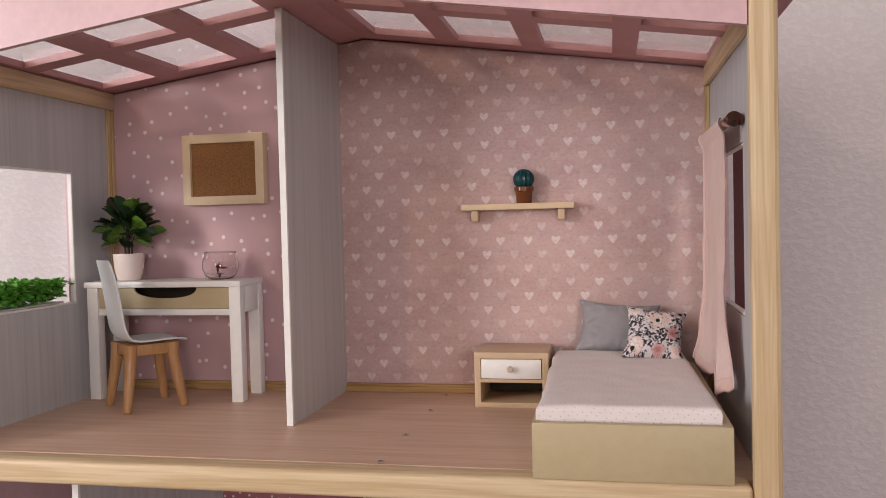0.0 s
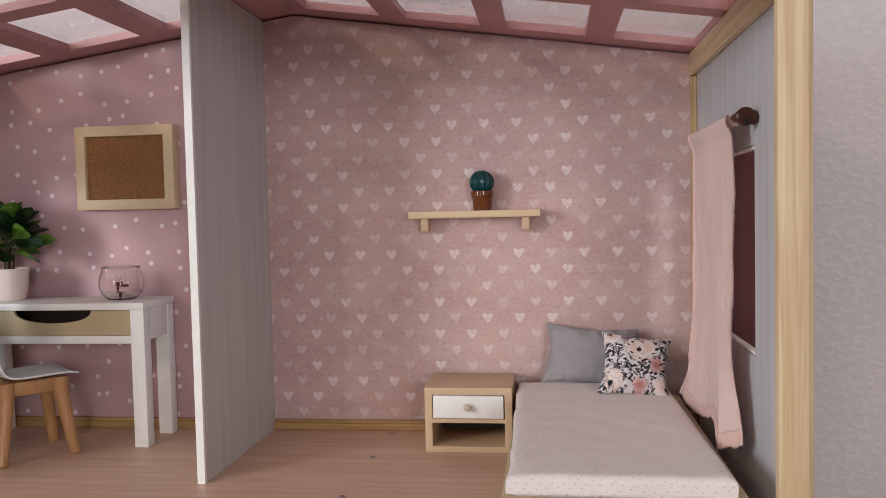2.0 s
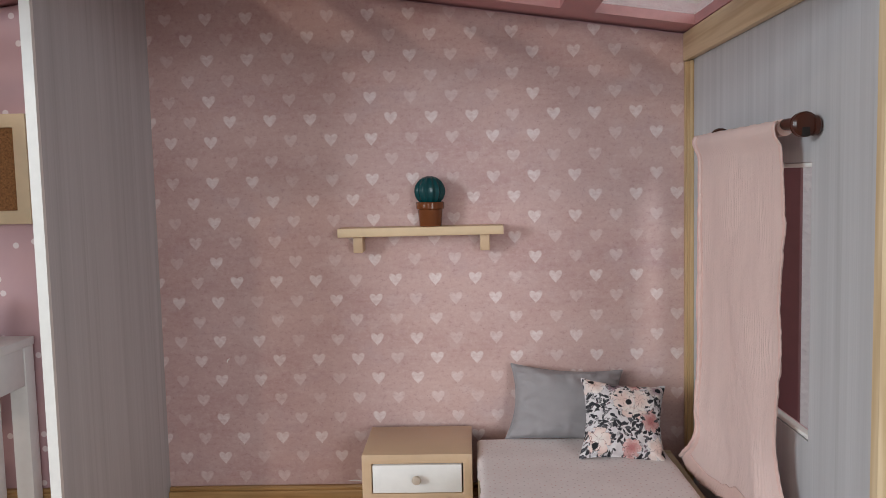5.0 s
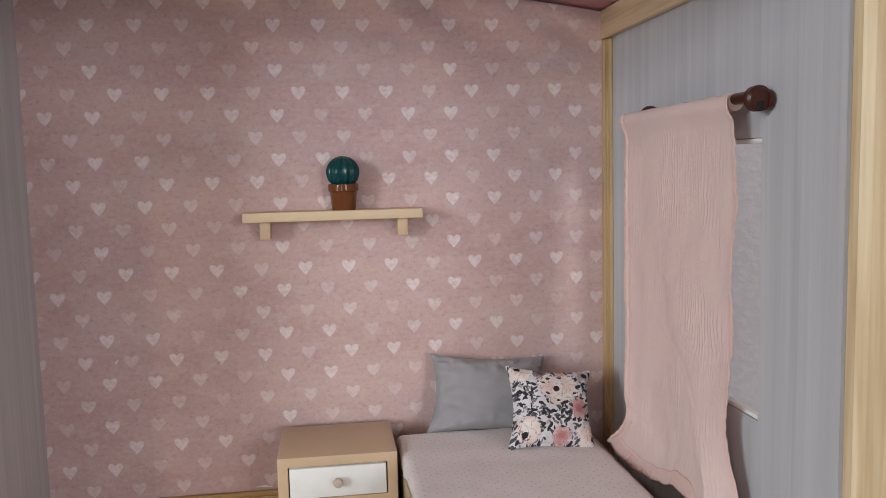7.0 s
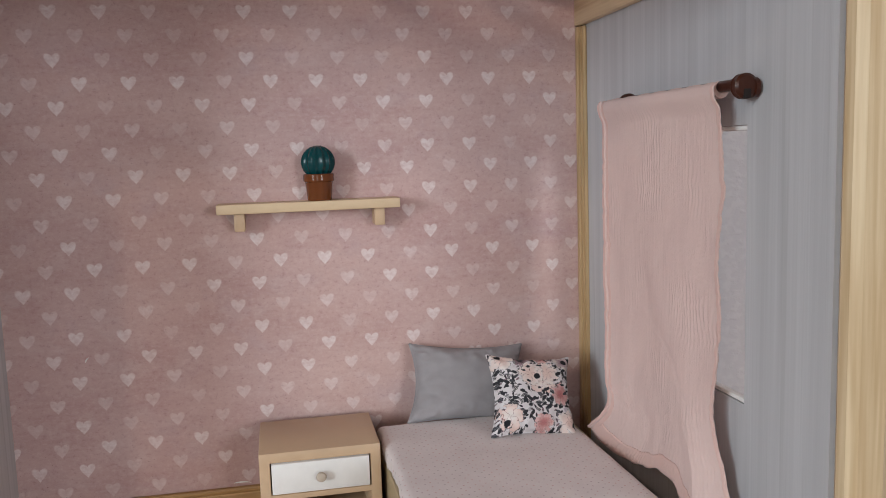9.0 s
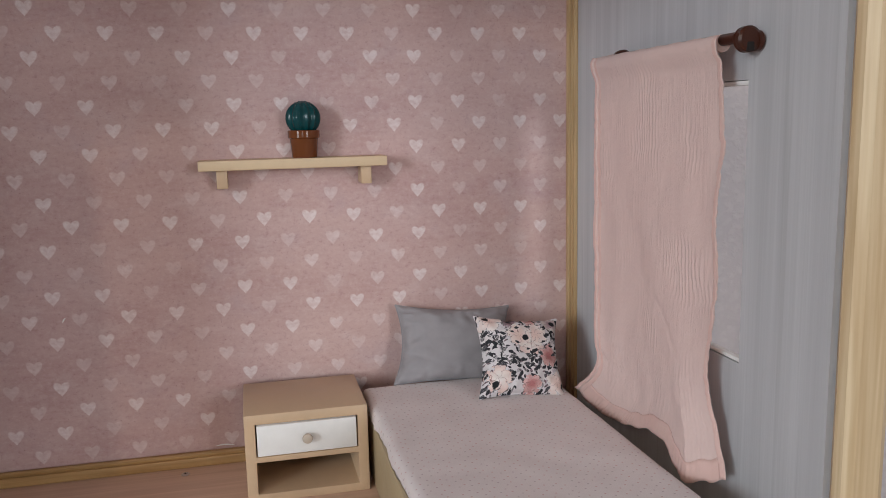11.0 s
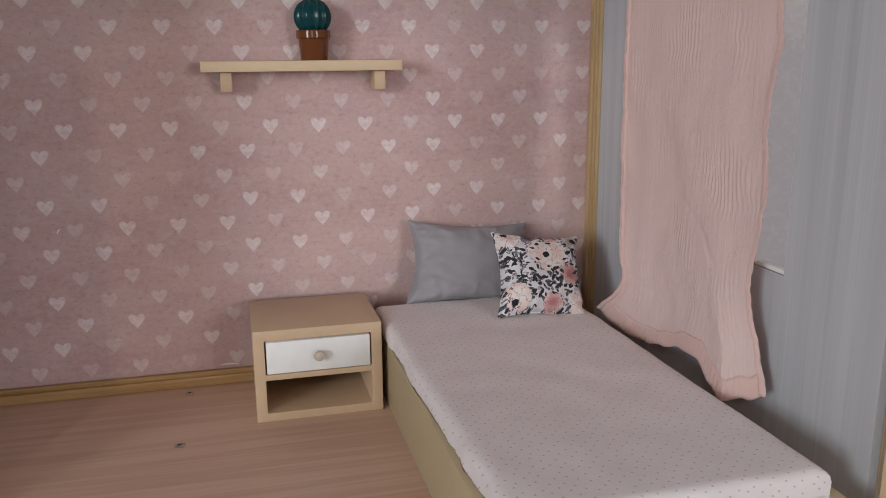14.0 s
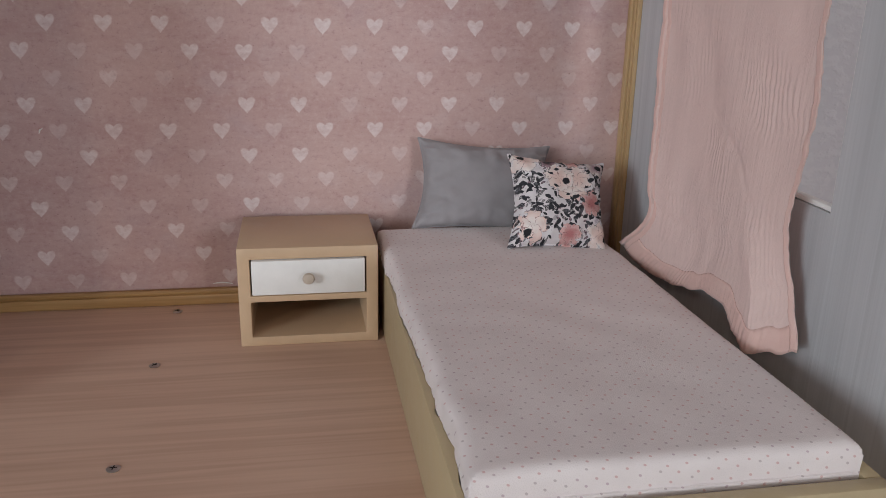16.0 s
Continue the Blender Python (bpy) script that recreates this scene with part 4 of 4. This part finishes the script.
    bands = (("near_hem", 0, 10, 0, nv), ("far_hem", nu - 12, nu, 0, nv), ("bottom_hem", 10, nu - 12, nv - 6, nv))
    for name, i0, i1, j0, j1 in bands:
        bm = bmesh.new()
        g = []
        for j in range(j0, j1 + 1):
            row = []
            for i in range(i0, i1 + 1):
                x, y, z = rows_co[j][i]
                pucker = 0.00025 * math.sin(i * 0.33 + 2 * noise.noise(Vector((i * 0.05, j * 0.1, 1)))) if name == "bottom_hem" else 0.0003 * math.sin(j * 0.8 + 3 * noise.noise(Vector((j * 0.09, 0, 2))))
                row.append(bm.verts.new((x - 0.0004 - 0.3 * abs(pucker), y, z)))
            g.append(row)
        for r, q in zip(g, g[1:]):
            for i in range(len(r) - 1):
                bm.faces.new((r[i], r[i + 1], q[i + 1], q[i]))
        bmesh.ops.recalc_face_normals(bm, faces=bm.faces)
        h = part(name, bm, GAUZE_HEM, c, "doubled and stitched hem")
        h.modifiers.new("thick", "SOLIDIFY").thickness = 0.0002
    bm = bmesh.new()
    pts = [Vector((0.0905, 0.829 - 0.034 * s, 0.0375 - 0.006 * math.sin(math.pi * s))) for s in [i / 12 for i in range(13)]]
    for p, q in zip(pts, pts[1:]):
        tube(bm, p, q, 0.0004, 0.0004, 6)
    part("loose_thread", bm, GAUZE, c)


def curtain_rod():
    r = thing("curtain_rod", pose(0.0985, 0.85, 0.2525), "dark brown turned wooden curtain rod with round ends on the wall", "curtain rod")
    part("rod", tube(bmesh.new(), (0.0978, 0.7880, 0.2525), (0.0978, 0.9080, 0.2525), 0.0026, 0.0026, 20), BRONZE, r)
    for y, s in ((0.7895, -1), (0.9030, 1)):
        prof = [(0.0026, 0), (0.0042, s * 0.0004), (0.0052, s * 0.0010), (0.0056, s * 0.0018), (0.0052, s * 0.0028), (0.0057, s * 0.0035), (0.0056, s * 0.0056), (0.0044, s * 0.0065), (0.0014, s * 0.0068)]
        f = part("finial", lathe(bmesh.new(), prof, 36, (0.1005, y, 0.2516), "y"), BRONZE, r)
        part("slot", boxed(0.0985, 0.1022, min(y + s * 0.0035, y + s * 0.0070), max(y + s * 0.0035, y + s * 0.0070), 0.2462, 0.2505, 0.0006), DARK_HOLE, f)
        part("wall_plate", lathe(bmesh.new(), [(0.0045, 0.0), (0.0045, 0.002), (0.003, 0.0035)], 24, (0.1042, y + s * 0.0034, 0.2510), "x"), BRONZE, r)


def screw(y, x, turn):
    s = thing("screw", pose(x, y, 0.0, 0, 0, turn), "small steel cross-head screw sunk in the laminate floor", "screw", "floor screws")
    part("head", lathe(bmesh.new(), [(0.0026, 0.0), (0.0028, 0.0003), (0.0023, 0.0006), (0.0008, 0.0008)], 24), STEEL, s, local=True)
    bm = bmesh.new()
    box(bm, -0.0014, 0.0014, -0.0003, 0.0003, 0.0005, 0.00085)
    box(bm, -0.0003, 0.0003, -0.0014, 0.0014, 0.0005, 0.00086)
    part("cross_recess", bm, DARK_HOLE, s, local=True)


def scuff(x, z, length, turn):
    """A sliver of torn wallpaper that curls off the wall."""
    bm = bmesh.new()
    n = 8
    rows = []
    for k in range(n + 1):
        t = k / n
        w = 0.00035 * math.sin(math.pi * min(0.98, t + 0.02)) + 0.0001
        a = Vector((length * (t - 0.5), -0.0005 - 0.0012 * t * t, 0.0006 * math.sin(3 * t)))
        rows.append([bm.verts.new(a + Vector((0, d, h * w))) for d, h in ((0, -1), (0, 1), (0.0003, 1), (0.0003, -1))])
    for p, q in zip(rows, rows[1:]):
        for i in range(4):
            bm.faces.new((p[i], p[(i + 1) % 4], q[(i + 1) % 4], q[i]))
    bmesh.ops.recalc_face_normals(bm, faces=bm.faces)
    s = thing("paper_scuff", pose(x, YB - 0.0002, z, 0, turn, 0), "small white torn curl of paper on the wallpaper", "paper scrap", "wallpaper scuffs")
    part("curl", bm, WHITE, s, local=True)


scuff(-0.1360, 0.0112, 0.0115, 1)
scuff(-0.2265, 0.1030, 0.0042, -52)
bed()
mattress()
p = pillow("pillow", 0.0825, 0.0528, 0.0250, pose(0.0145, 0.9725, 0.0466, -20, 4.5, 0), GREY_CLOTH, "plain grey cotton pillow leaning on the wall", "pillow", 1.35, 3, gather=0.15, taper=0.04)
seam(p, 0.0825, 0.0528, GREY_CLOTH, 1.35, 0.04)
p = pillow("cushion", 0.0552, 0.0555, 0.0240, pose(0.0462, 0.9262, 0.0482, -38, 6.0, -3), FLORAL, "square floral cotton cushion propped on the pillow", "cushion", 1.5, 11, gather=0.12)
seam(p, 0.0552, 0.0555, FLORAL, 1.5, 0.0, 0.0007)
nightstand()
wall_shelf()
cactus()
curtain_rod()
curtain()
for i, (x, y) in enumerate(((-0.161, 0.985), (-0.163, 0.914), (-0.1645, 0.822), (-0.1645, 0.743))):
    screw(y, x, 20 + 31 * i)


# ---- study ----
def desk():
    x0, x1, y0, y1, h = -0.5410, -0.3645, 0.9310, 0.9880, 0.1262
    d = thing("desk", pose(-0.4548, 0.9635, 0), "white painted toy desk with a beige scooped drawer", "desk")
    part("top", boxed(x0 - 0.002, x1 + 0.001, y0 - 0.002, y1, h - 0.0062, h, 0.0007), WHITE, d)
    for lx, ly in ((x0, y0), (x1 - 0.0126, y0), (x0, y1 - 0.0120), (x1 - 0.0126, y1 - 0.0120)):
        part("leg", boxed(lx, lx + 0.0126, ly, ly + 0.0120, 0, h - 0.0063, 0.0007), WHITE, d)
    part("shelf", boxed(x0 + 0.0128, x1 - 0.0128, y0 + 0.0008, y1 - 0.0005, 0.0905, 0.0972, 0.0005), WHITE, d)
    for sx in (x0 + 0.0008, x1 - 0.0126):
        part("side_panel", boxed(sx, sx + 0.0118, y0 + 0.0122, y1 - 0.0122, 0.0925, h - 0.0064, 0.0004), WHITE, d)
    # inside of the white desk darkened: shade behind the scoop, put into colour
    part("back_panel", boxed(x0 + 0.0128, x1 - 0.0128, y1 - 0.004, y1 - 0.0005, 0.0973, h - 0.0064), RECESS_SHADE, d, "back board, darkened to brown for the recess's shade")
    out = [(x0 + 0.0134, 0.0976), (x1 - 0.0134, 0.0976), (x1 - 0.0134, h - 0.0068)]
    cx, w, dip = -0.4500, 0.0360, 0.0112
    out += [(cx + w * math.cos(math.pi * k / 24), h - 0.0068 - dip * math.sin(math.pi * k / 24) ** 0.8) for k in range(25)]
    out += [(x0 + 0.0134, h - 0.0068)]
    dr = part("drawer", prism(bmesh.new(), out, y0 + 0.002, y0 + 0.0045), BED_TAN, d, "beige drawer front with a scooped grip")
    # drawer floor takes the same painted-in shade
    part("drawer_floor", boxed(x0 + 0.0145, x1 - 0.0145, y0 + 0.0048, y1 - 0.006, 0.0976, 0.0990), RECESS_SHADE, dr)


def chair():
    c = thing("chair", pose(-0.4610, 0.9090, 0.0, 0, 0, 50), "white plastic shell chair on splayed beech legs at the desk", "chair")
    w, t = 0.0275, 0.0012
    prof = [(0.036, 0.0655), (0.033, 0.0672), (0.025, 0.0684), (0.012, 0.0684), (0.0, 0.0680), (-0.012, 0.0678), (-0.020, 0.0696), (-0.0262, 0.0738), (-0.0300, 0.0805), (-0.0315, 0.0900), (-0.0330, 0.1020), (-0.0350, 0.1180), (-0.0380, 0.1360), (-0.0410, 0.1480), (-0.0425, 0.1520)]
    bm = bmesh.new()
    grid = []
    n = 20
    for k, (a, z) in enumerate(prof):
        s = k / (len(prof) - 1)
        half = w * (1.0 if s < 0.45 else 1 - 0.16 * (s - 0.45) / 0.55)
        if k >= len(prof) - 3:
            half *= (0.97, 0.91, 0.80)[k - (len(prof) - 3)]
        if k < 2:
            half *= (0.90, 0.97)[k]
        row = []
        for i in range(n + 1):
            u = 2 * i / n - 1
            dish = 0.0022 * u * u
            if s < 0.5:
                row.append(bm.verts.new((a, half * u, z + dish * 0.8)))
            else:
                row.append(bm.verts.new((a + dish * 1.9, half * u, z)))
        grid.append(row)
    for a, b in zip(grid, grid[1:]):
        for i in range(n):
            bm.faces.new((a[i], a[i + 1], b[i + 1], b[i]))
    shell = part("shell", bm, PLASTIC, c, "white moulded plastic seat and back", local=True)
    sol = shell.modifiers.new("thick", "SOLIDIFY")
    sol.thickness, sol.offset = 0.0020, 0
    sub = shell.modifiers.new("round", "SUBSURF")
    sub.levels = sub.render_levels = 1
    bm = bmesh.new()
    for a in (0.0195, -0.0195):
        box(bm, a - 0.0036, a + 0.0036, -0.0165, 0.0165, 0.0550, 0.0664, 0.0008)
        box(bm, -0.0162, 0.0162, a - 0.0036, a + 0.0036, 0.0550, 0.0662, 0.0008)
    part("seat_frame", bm, BEECH, c, local=True)
    for sx in (1, -1):
        for sy in (1, -1):
            bm = bmesh.new()
            lathe(bm, [(0.0062, 0.0525), (0.0062, 0.0662), (0.0056, 0.0666)], 20, (sx * 0.0212, sy * 0.0212, 0))
            tube(bm, (sx * 0.0212, sy * 0.0212, 0.0530), (sx * 0.0285, sy * 0.0282, 0.0012), 0.0060, 0.0043, 20)
            tube(bm, (sx * 0.0285, sy * 0.0282, 0.0012), (sx * 0.0286, sy * 0.0283, 0.0), 0.0043, 0.0036, 20)
            part("leg", bm, BEECH, c, local=True)


def leaf(bm, base, tip, width, bend, roll=0.0):
    """One oval leaf with a fold along its midrib, solid in thickness."""
    base, tip = Vector(base), Vector(tip)
    d = tip - base
    length = d.length
    d.normalize()
    side = d.cross(Vector((0, 0, 1)))
    side = side.normalized() if side.length > 1e-3 else Vector((1, 0, 0))
    side = Matrix.Rotation(roll, 3, d) @ side
    up = side.cross(d).normalized()
    n, m = 9, 6
    sheets = []
    for off in (0.0, -0.0006):
        rows = []
        for i in range(n + 1):
            s = i / n
            wd = width * (0.05 + 1.62 * s ** 0.85 * (1 - s ** 5) ** 0.8 * (1 - 0.32 * s))
            c = base + d * (length * s) - up * (bend * s * s)
            rows.append([bm.verts.new(c + side * (wd * u) + up * (0.25 * wd * abs(u) + off)) for u in [2 * k / m - 1 for k in range(m + 1)]])
        sheets.append(rows)
        for a, b in zip(rows, rows[1:]):
            for k in range(m):
                f = (a[k], a[k + 1], b[k + 1], b[k])
                bm.faces.new(f if off == 0.0 else f[::-1])
    return bm


def house_plant():
    cx, cy, z = -0.5085, 0.9610, 0.1262
    p = thing("potted_plant", pose(cx, cy, z), "dark green rubber plant in a blush ceramic pot on the desk", "plant")
    part("pot", lathe(bmesh.new(), [(0.0112, 0), (0.0124, 0.0006), (0.0140, 0.0060), (0.0156, 0.0160), (0.0165, 0.0285), (0.0165, 0.0292), (0.0156, 0.0292), (0.0148, 0.0240)], 44), CERAMIC, p, "blush ceramic pot", local=True)
    part("soil", lathe(bmesh.new(), [(0.0150, 0.0235), (0.0150, 0.0250), (0.002, 0.0262)], 24), SOIL, p, local=True)
    rnd = random.Random(4)
    for k in range(4):
        a = 1.57 * k + 0.4
        bm = bmesh.new()
        pts = [Vector((0.003 * math.cos(a), 0.003 * math.sin(a), 0.024)), Vector((0.004 * math.cos(a), 0.004 * math.sin(a), 0.042)), Vector((0.010 * math.cos(a), 0.010 * math.sin(a), 0.062))]
        tube(bm, pts[0], pts[1], 0.0012, 0.0010, 8)
        tube(bm, pts[1], pts[2], 0.0010, 0.0006, 8)
        part("stem", bm, STEM, p, local=True)
    spec = []
    for ring, (count, el, ln, lift) in enumerate(((6, -0.12, 0.035, 0.0), (9, 0.12, 0.037, 0.003), (10, 0.42, 0.038, 0.006), (8, 0.80, 0.037, 0.010), (5, 1.2, 0.036, 0.014))):
        for k in range(count):
            spec.append((360 * (k + 0.37 * ring) / count + rnd.uniform(-14, 14), ln + rnd.uniform(-0.006, 0.005), el, lift, (ring < 2 and k % 3 == 0) or rnd.random() < 0.12))
    for az, ln, el, lift, pale in spec:
        a = radians(az)
        h = Vector((math.cos(a), math.sin(a) * 0.70, 0))
        e = el + rnd.uniform(-0.14, 0.14)
        way = h * math.cos(e) + Vector((0, 0, math.sin(e)))
        root = Vector((0, 0, 0.047 + lift + rnd.uniform(-0.003, 0.003))) + h * 0.003
        start = root + way * 0.006
        bm = leaf(bmesh.new(), start, root + way * ln, 0.0100 + rnd.uniform(-0.0016, 0.0016), 0.003, rnd.uniform(-0.9, 0.9))
        tube(bm, root, start, 0.0006, 0.0005, 6)
        part("leaf", bm, LEAF_PALE if pale else LEAF, p, "pale green leaf" if pale else "", local=True)


def fish_bowl():
    b = thing("glass_bowl", pose(-0.4000, 0.9610, 0.1262) @ Matrix.Scale(0.9, 4), "round clear glass bowl with a small maroon ornament on the desk", "bowl")
    out = [(0.0110, 0.0), (0.0135, 0.0006), (0.0185, 0.0055), (0.0212, 0.0120), (0.0216, 0.0170), (0.0205, 0.0235), (0.0185, 0.0285), (0.0180, 0.0305), (0.0184, 0.0322)]
    inn = [(0.0176, 0.0322), (0.0172, 0.0305), (0.0177, 0.0285), (0.0197, 0.0235), (0.0208, 0.0170), (0.0204, 0.0122), (0.0178, 0.0062), (0.0130, 0.0018), (0.0015, 0.0016)]
    part("glass", lathe(bmesh.new(), out + inn, 48), GLASS, b, "clear glass", local=True)
    bm = bmesh.new()
    for i in range(40):
        a, c = 2 * math.pi * i / 40, 2 * math.pi * (i + 1) / 40
        tube(bm, (0.0180 * math.cos(a), 0.0180 * math.sin(a), 0.0322), (0.0180 * math.cos(c), 0.0180 * math.sin(c), 0.0322), 0.0007, 0.0007, 8)
    part("rim", bm, GLASS, b, local=True)
    bm = bmesh.new()
    for (x, y, z), (rx, ry, rz) in (((-0.0020, -0.001, 0.0150), (0.0042, 0.0026, 0.0026)), ((0.0045, -0.001, 0.0136), (0.0048, 0.0008, 0.0015)), ((-0.0035, -0.001, 0.0105), (0.0014, 0.0010, 0.0034)), ((-0.0002, -0.001, 0.0180), (0.0020, 0.0008, 0.0016)), ((-0.0005, -0.001, 0.0068), (0.0052, 0.0022, 0.0008)), ((-0.0010, -0.001, 0.0042), (0.0016, 0.0016, 0.0030))):
        r = bmesh.ops.create_uvsphere(bm, u_segments=16, v_segments=10, radius=1.0)
        for v in r["verts"]:
            v.co = Vector((x + v.co.x * rx, y + v.co.y * ry, z + v.co.z * rz))
    part("ornament", bm, RED, b, "maroon plastic ornament", local=True)


def cork_board():
    x0, x1, z0, z1 = -0.4550, -0.3590, 0.2068, 0.2845
    b = thing("cork_board", pose(-0.406, YB, 0.2068), "small cork pin board in a pale wooden frame on the wall", "pin board")
    y0, y1, f = 0.9865, YB - 0.0003, 0.0096
    part("frame", cells_of([x0, x0 + f, x1 - f, x1], [z0, z0 + f, z1 - f, z1], y0, y1, {(1, 1)}, 0.0007), TAN_LIGHT, b, "pale wooden frame")
    part("cork", boxed(x0 + f, x1 - f, y0 + 0.004, y1, z0 + f, z1 - f), CORK, b, "brown granular cork")


def planter():
    p = thing("window_planter", pose(-0.572, 0.8625, WZ0), "green hedge growing in a white box outside the window", "planter")
    part("box", boxed(-0.600, -0.5642, WY0, LY1, WZ0 - 0.014, WZ0 + 0.003, 0.001), WHITE, p)
    bm = bmesh.new()
    rnd = random.Random(9)
    for k in range(900):
        y = rnd.uniform(WY0 + 0.004, LY1 - 0.005)
        crest = 0.021 + 0.006 * noise.noise(Vector((y * 55, 1, 1))) + 0.003 * noise.noise(Vector((y * 150, 4, 1)))
        c = Vector((rnd.uniform(-0.597, -0.556), y, WZ0 + 0.003 + crest * rnd.uniform(0, 1) ** 0.7))
        a, e = rnd.uniform(0, 6.28), rnd.uniform(-0.5, 1.1)
        d = Vector((math.cos(a) * math.cos(e), math.sin(a) * math.cos(e), math.sin(e)))
        leaf_size = rnd.uniform(0.0060, 0.0100)
        side = d.cross(Vector((0.3, 0.2, 1))).normalized() * leaf_size * 0.5
        up = side.cross(d).normalized() * leaf_size * 0.2
        q = [bm.verts.new(c + d * leaf_size * f + side * g_ + up * abs(g_)) for f, g_ in ((0, 0), (0.30, 0.85), (0.70, 0.95), (1, 0.25), (1, -0.25), (0.70, -0.95), (0.30, -0.85))]
        mid = bm.verts.new(c + d * leaf_size * 0.5 - up * 0.5)
        for i in range(7):
            bm.faces.new((q[i], q[(i + 1) % 7], mid))
    h = part("foliage", bm, HEDGE, p, "dense bright green foliage")
    h["kind"] = "stuff"


desk()
chair()
house_plant()
fish_bowl()
cork_board()
planter()
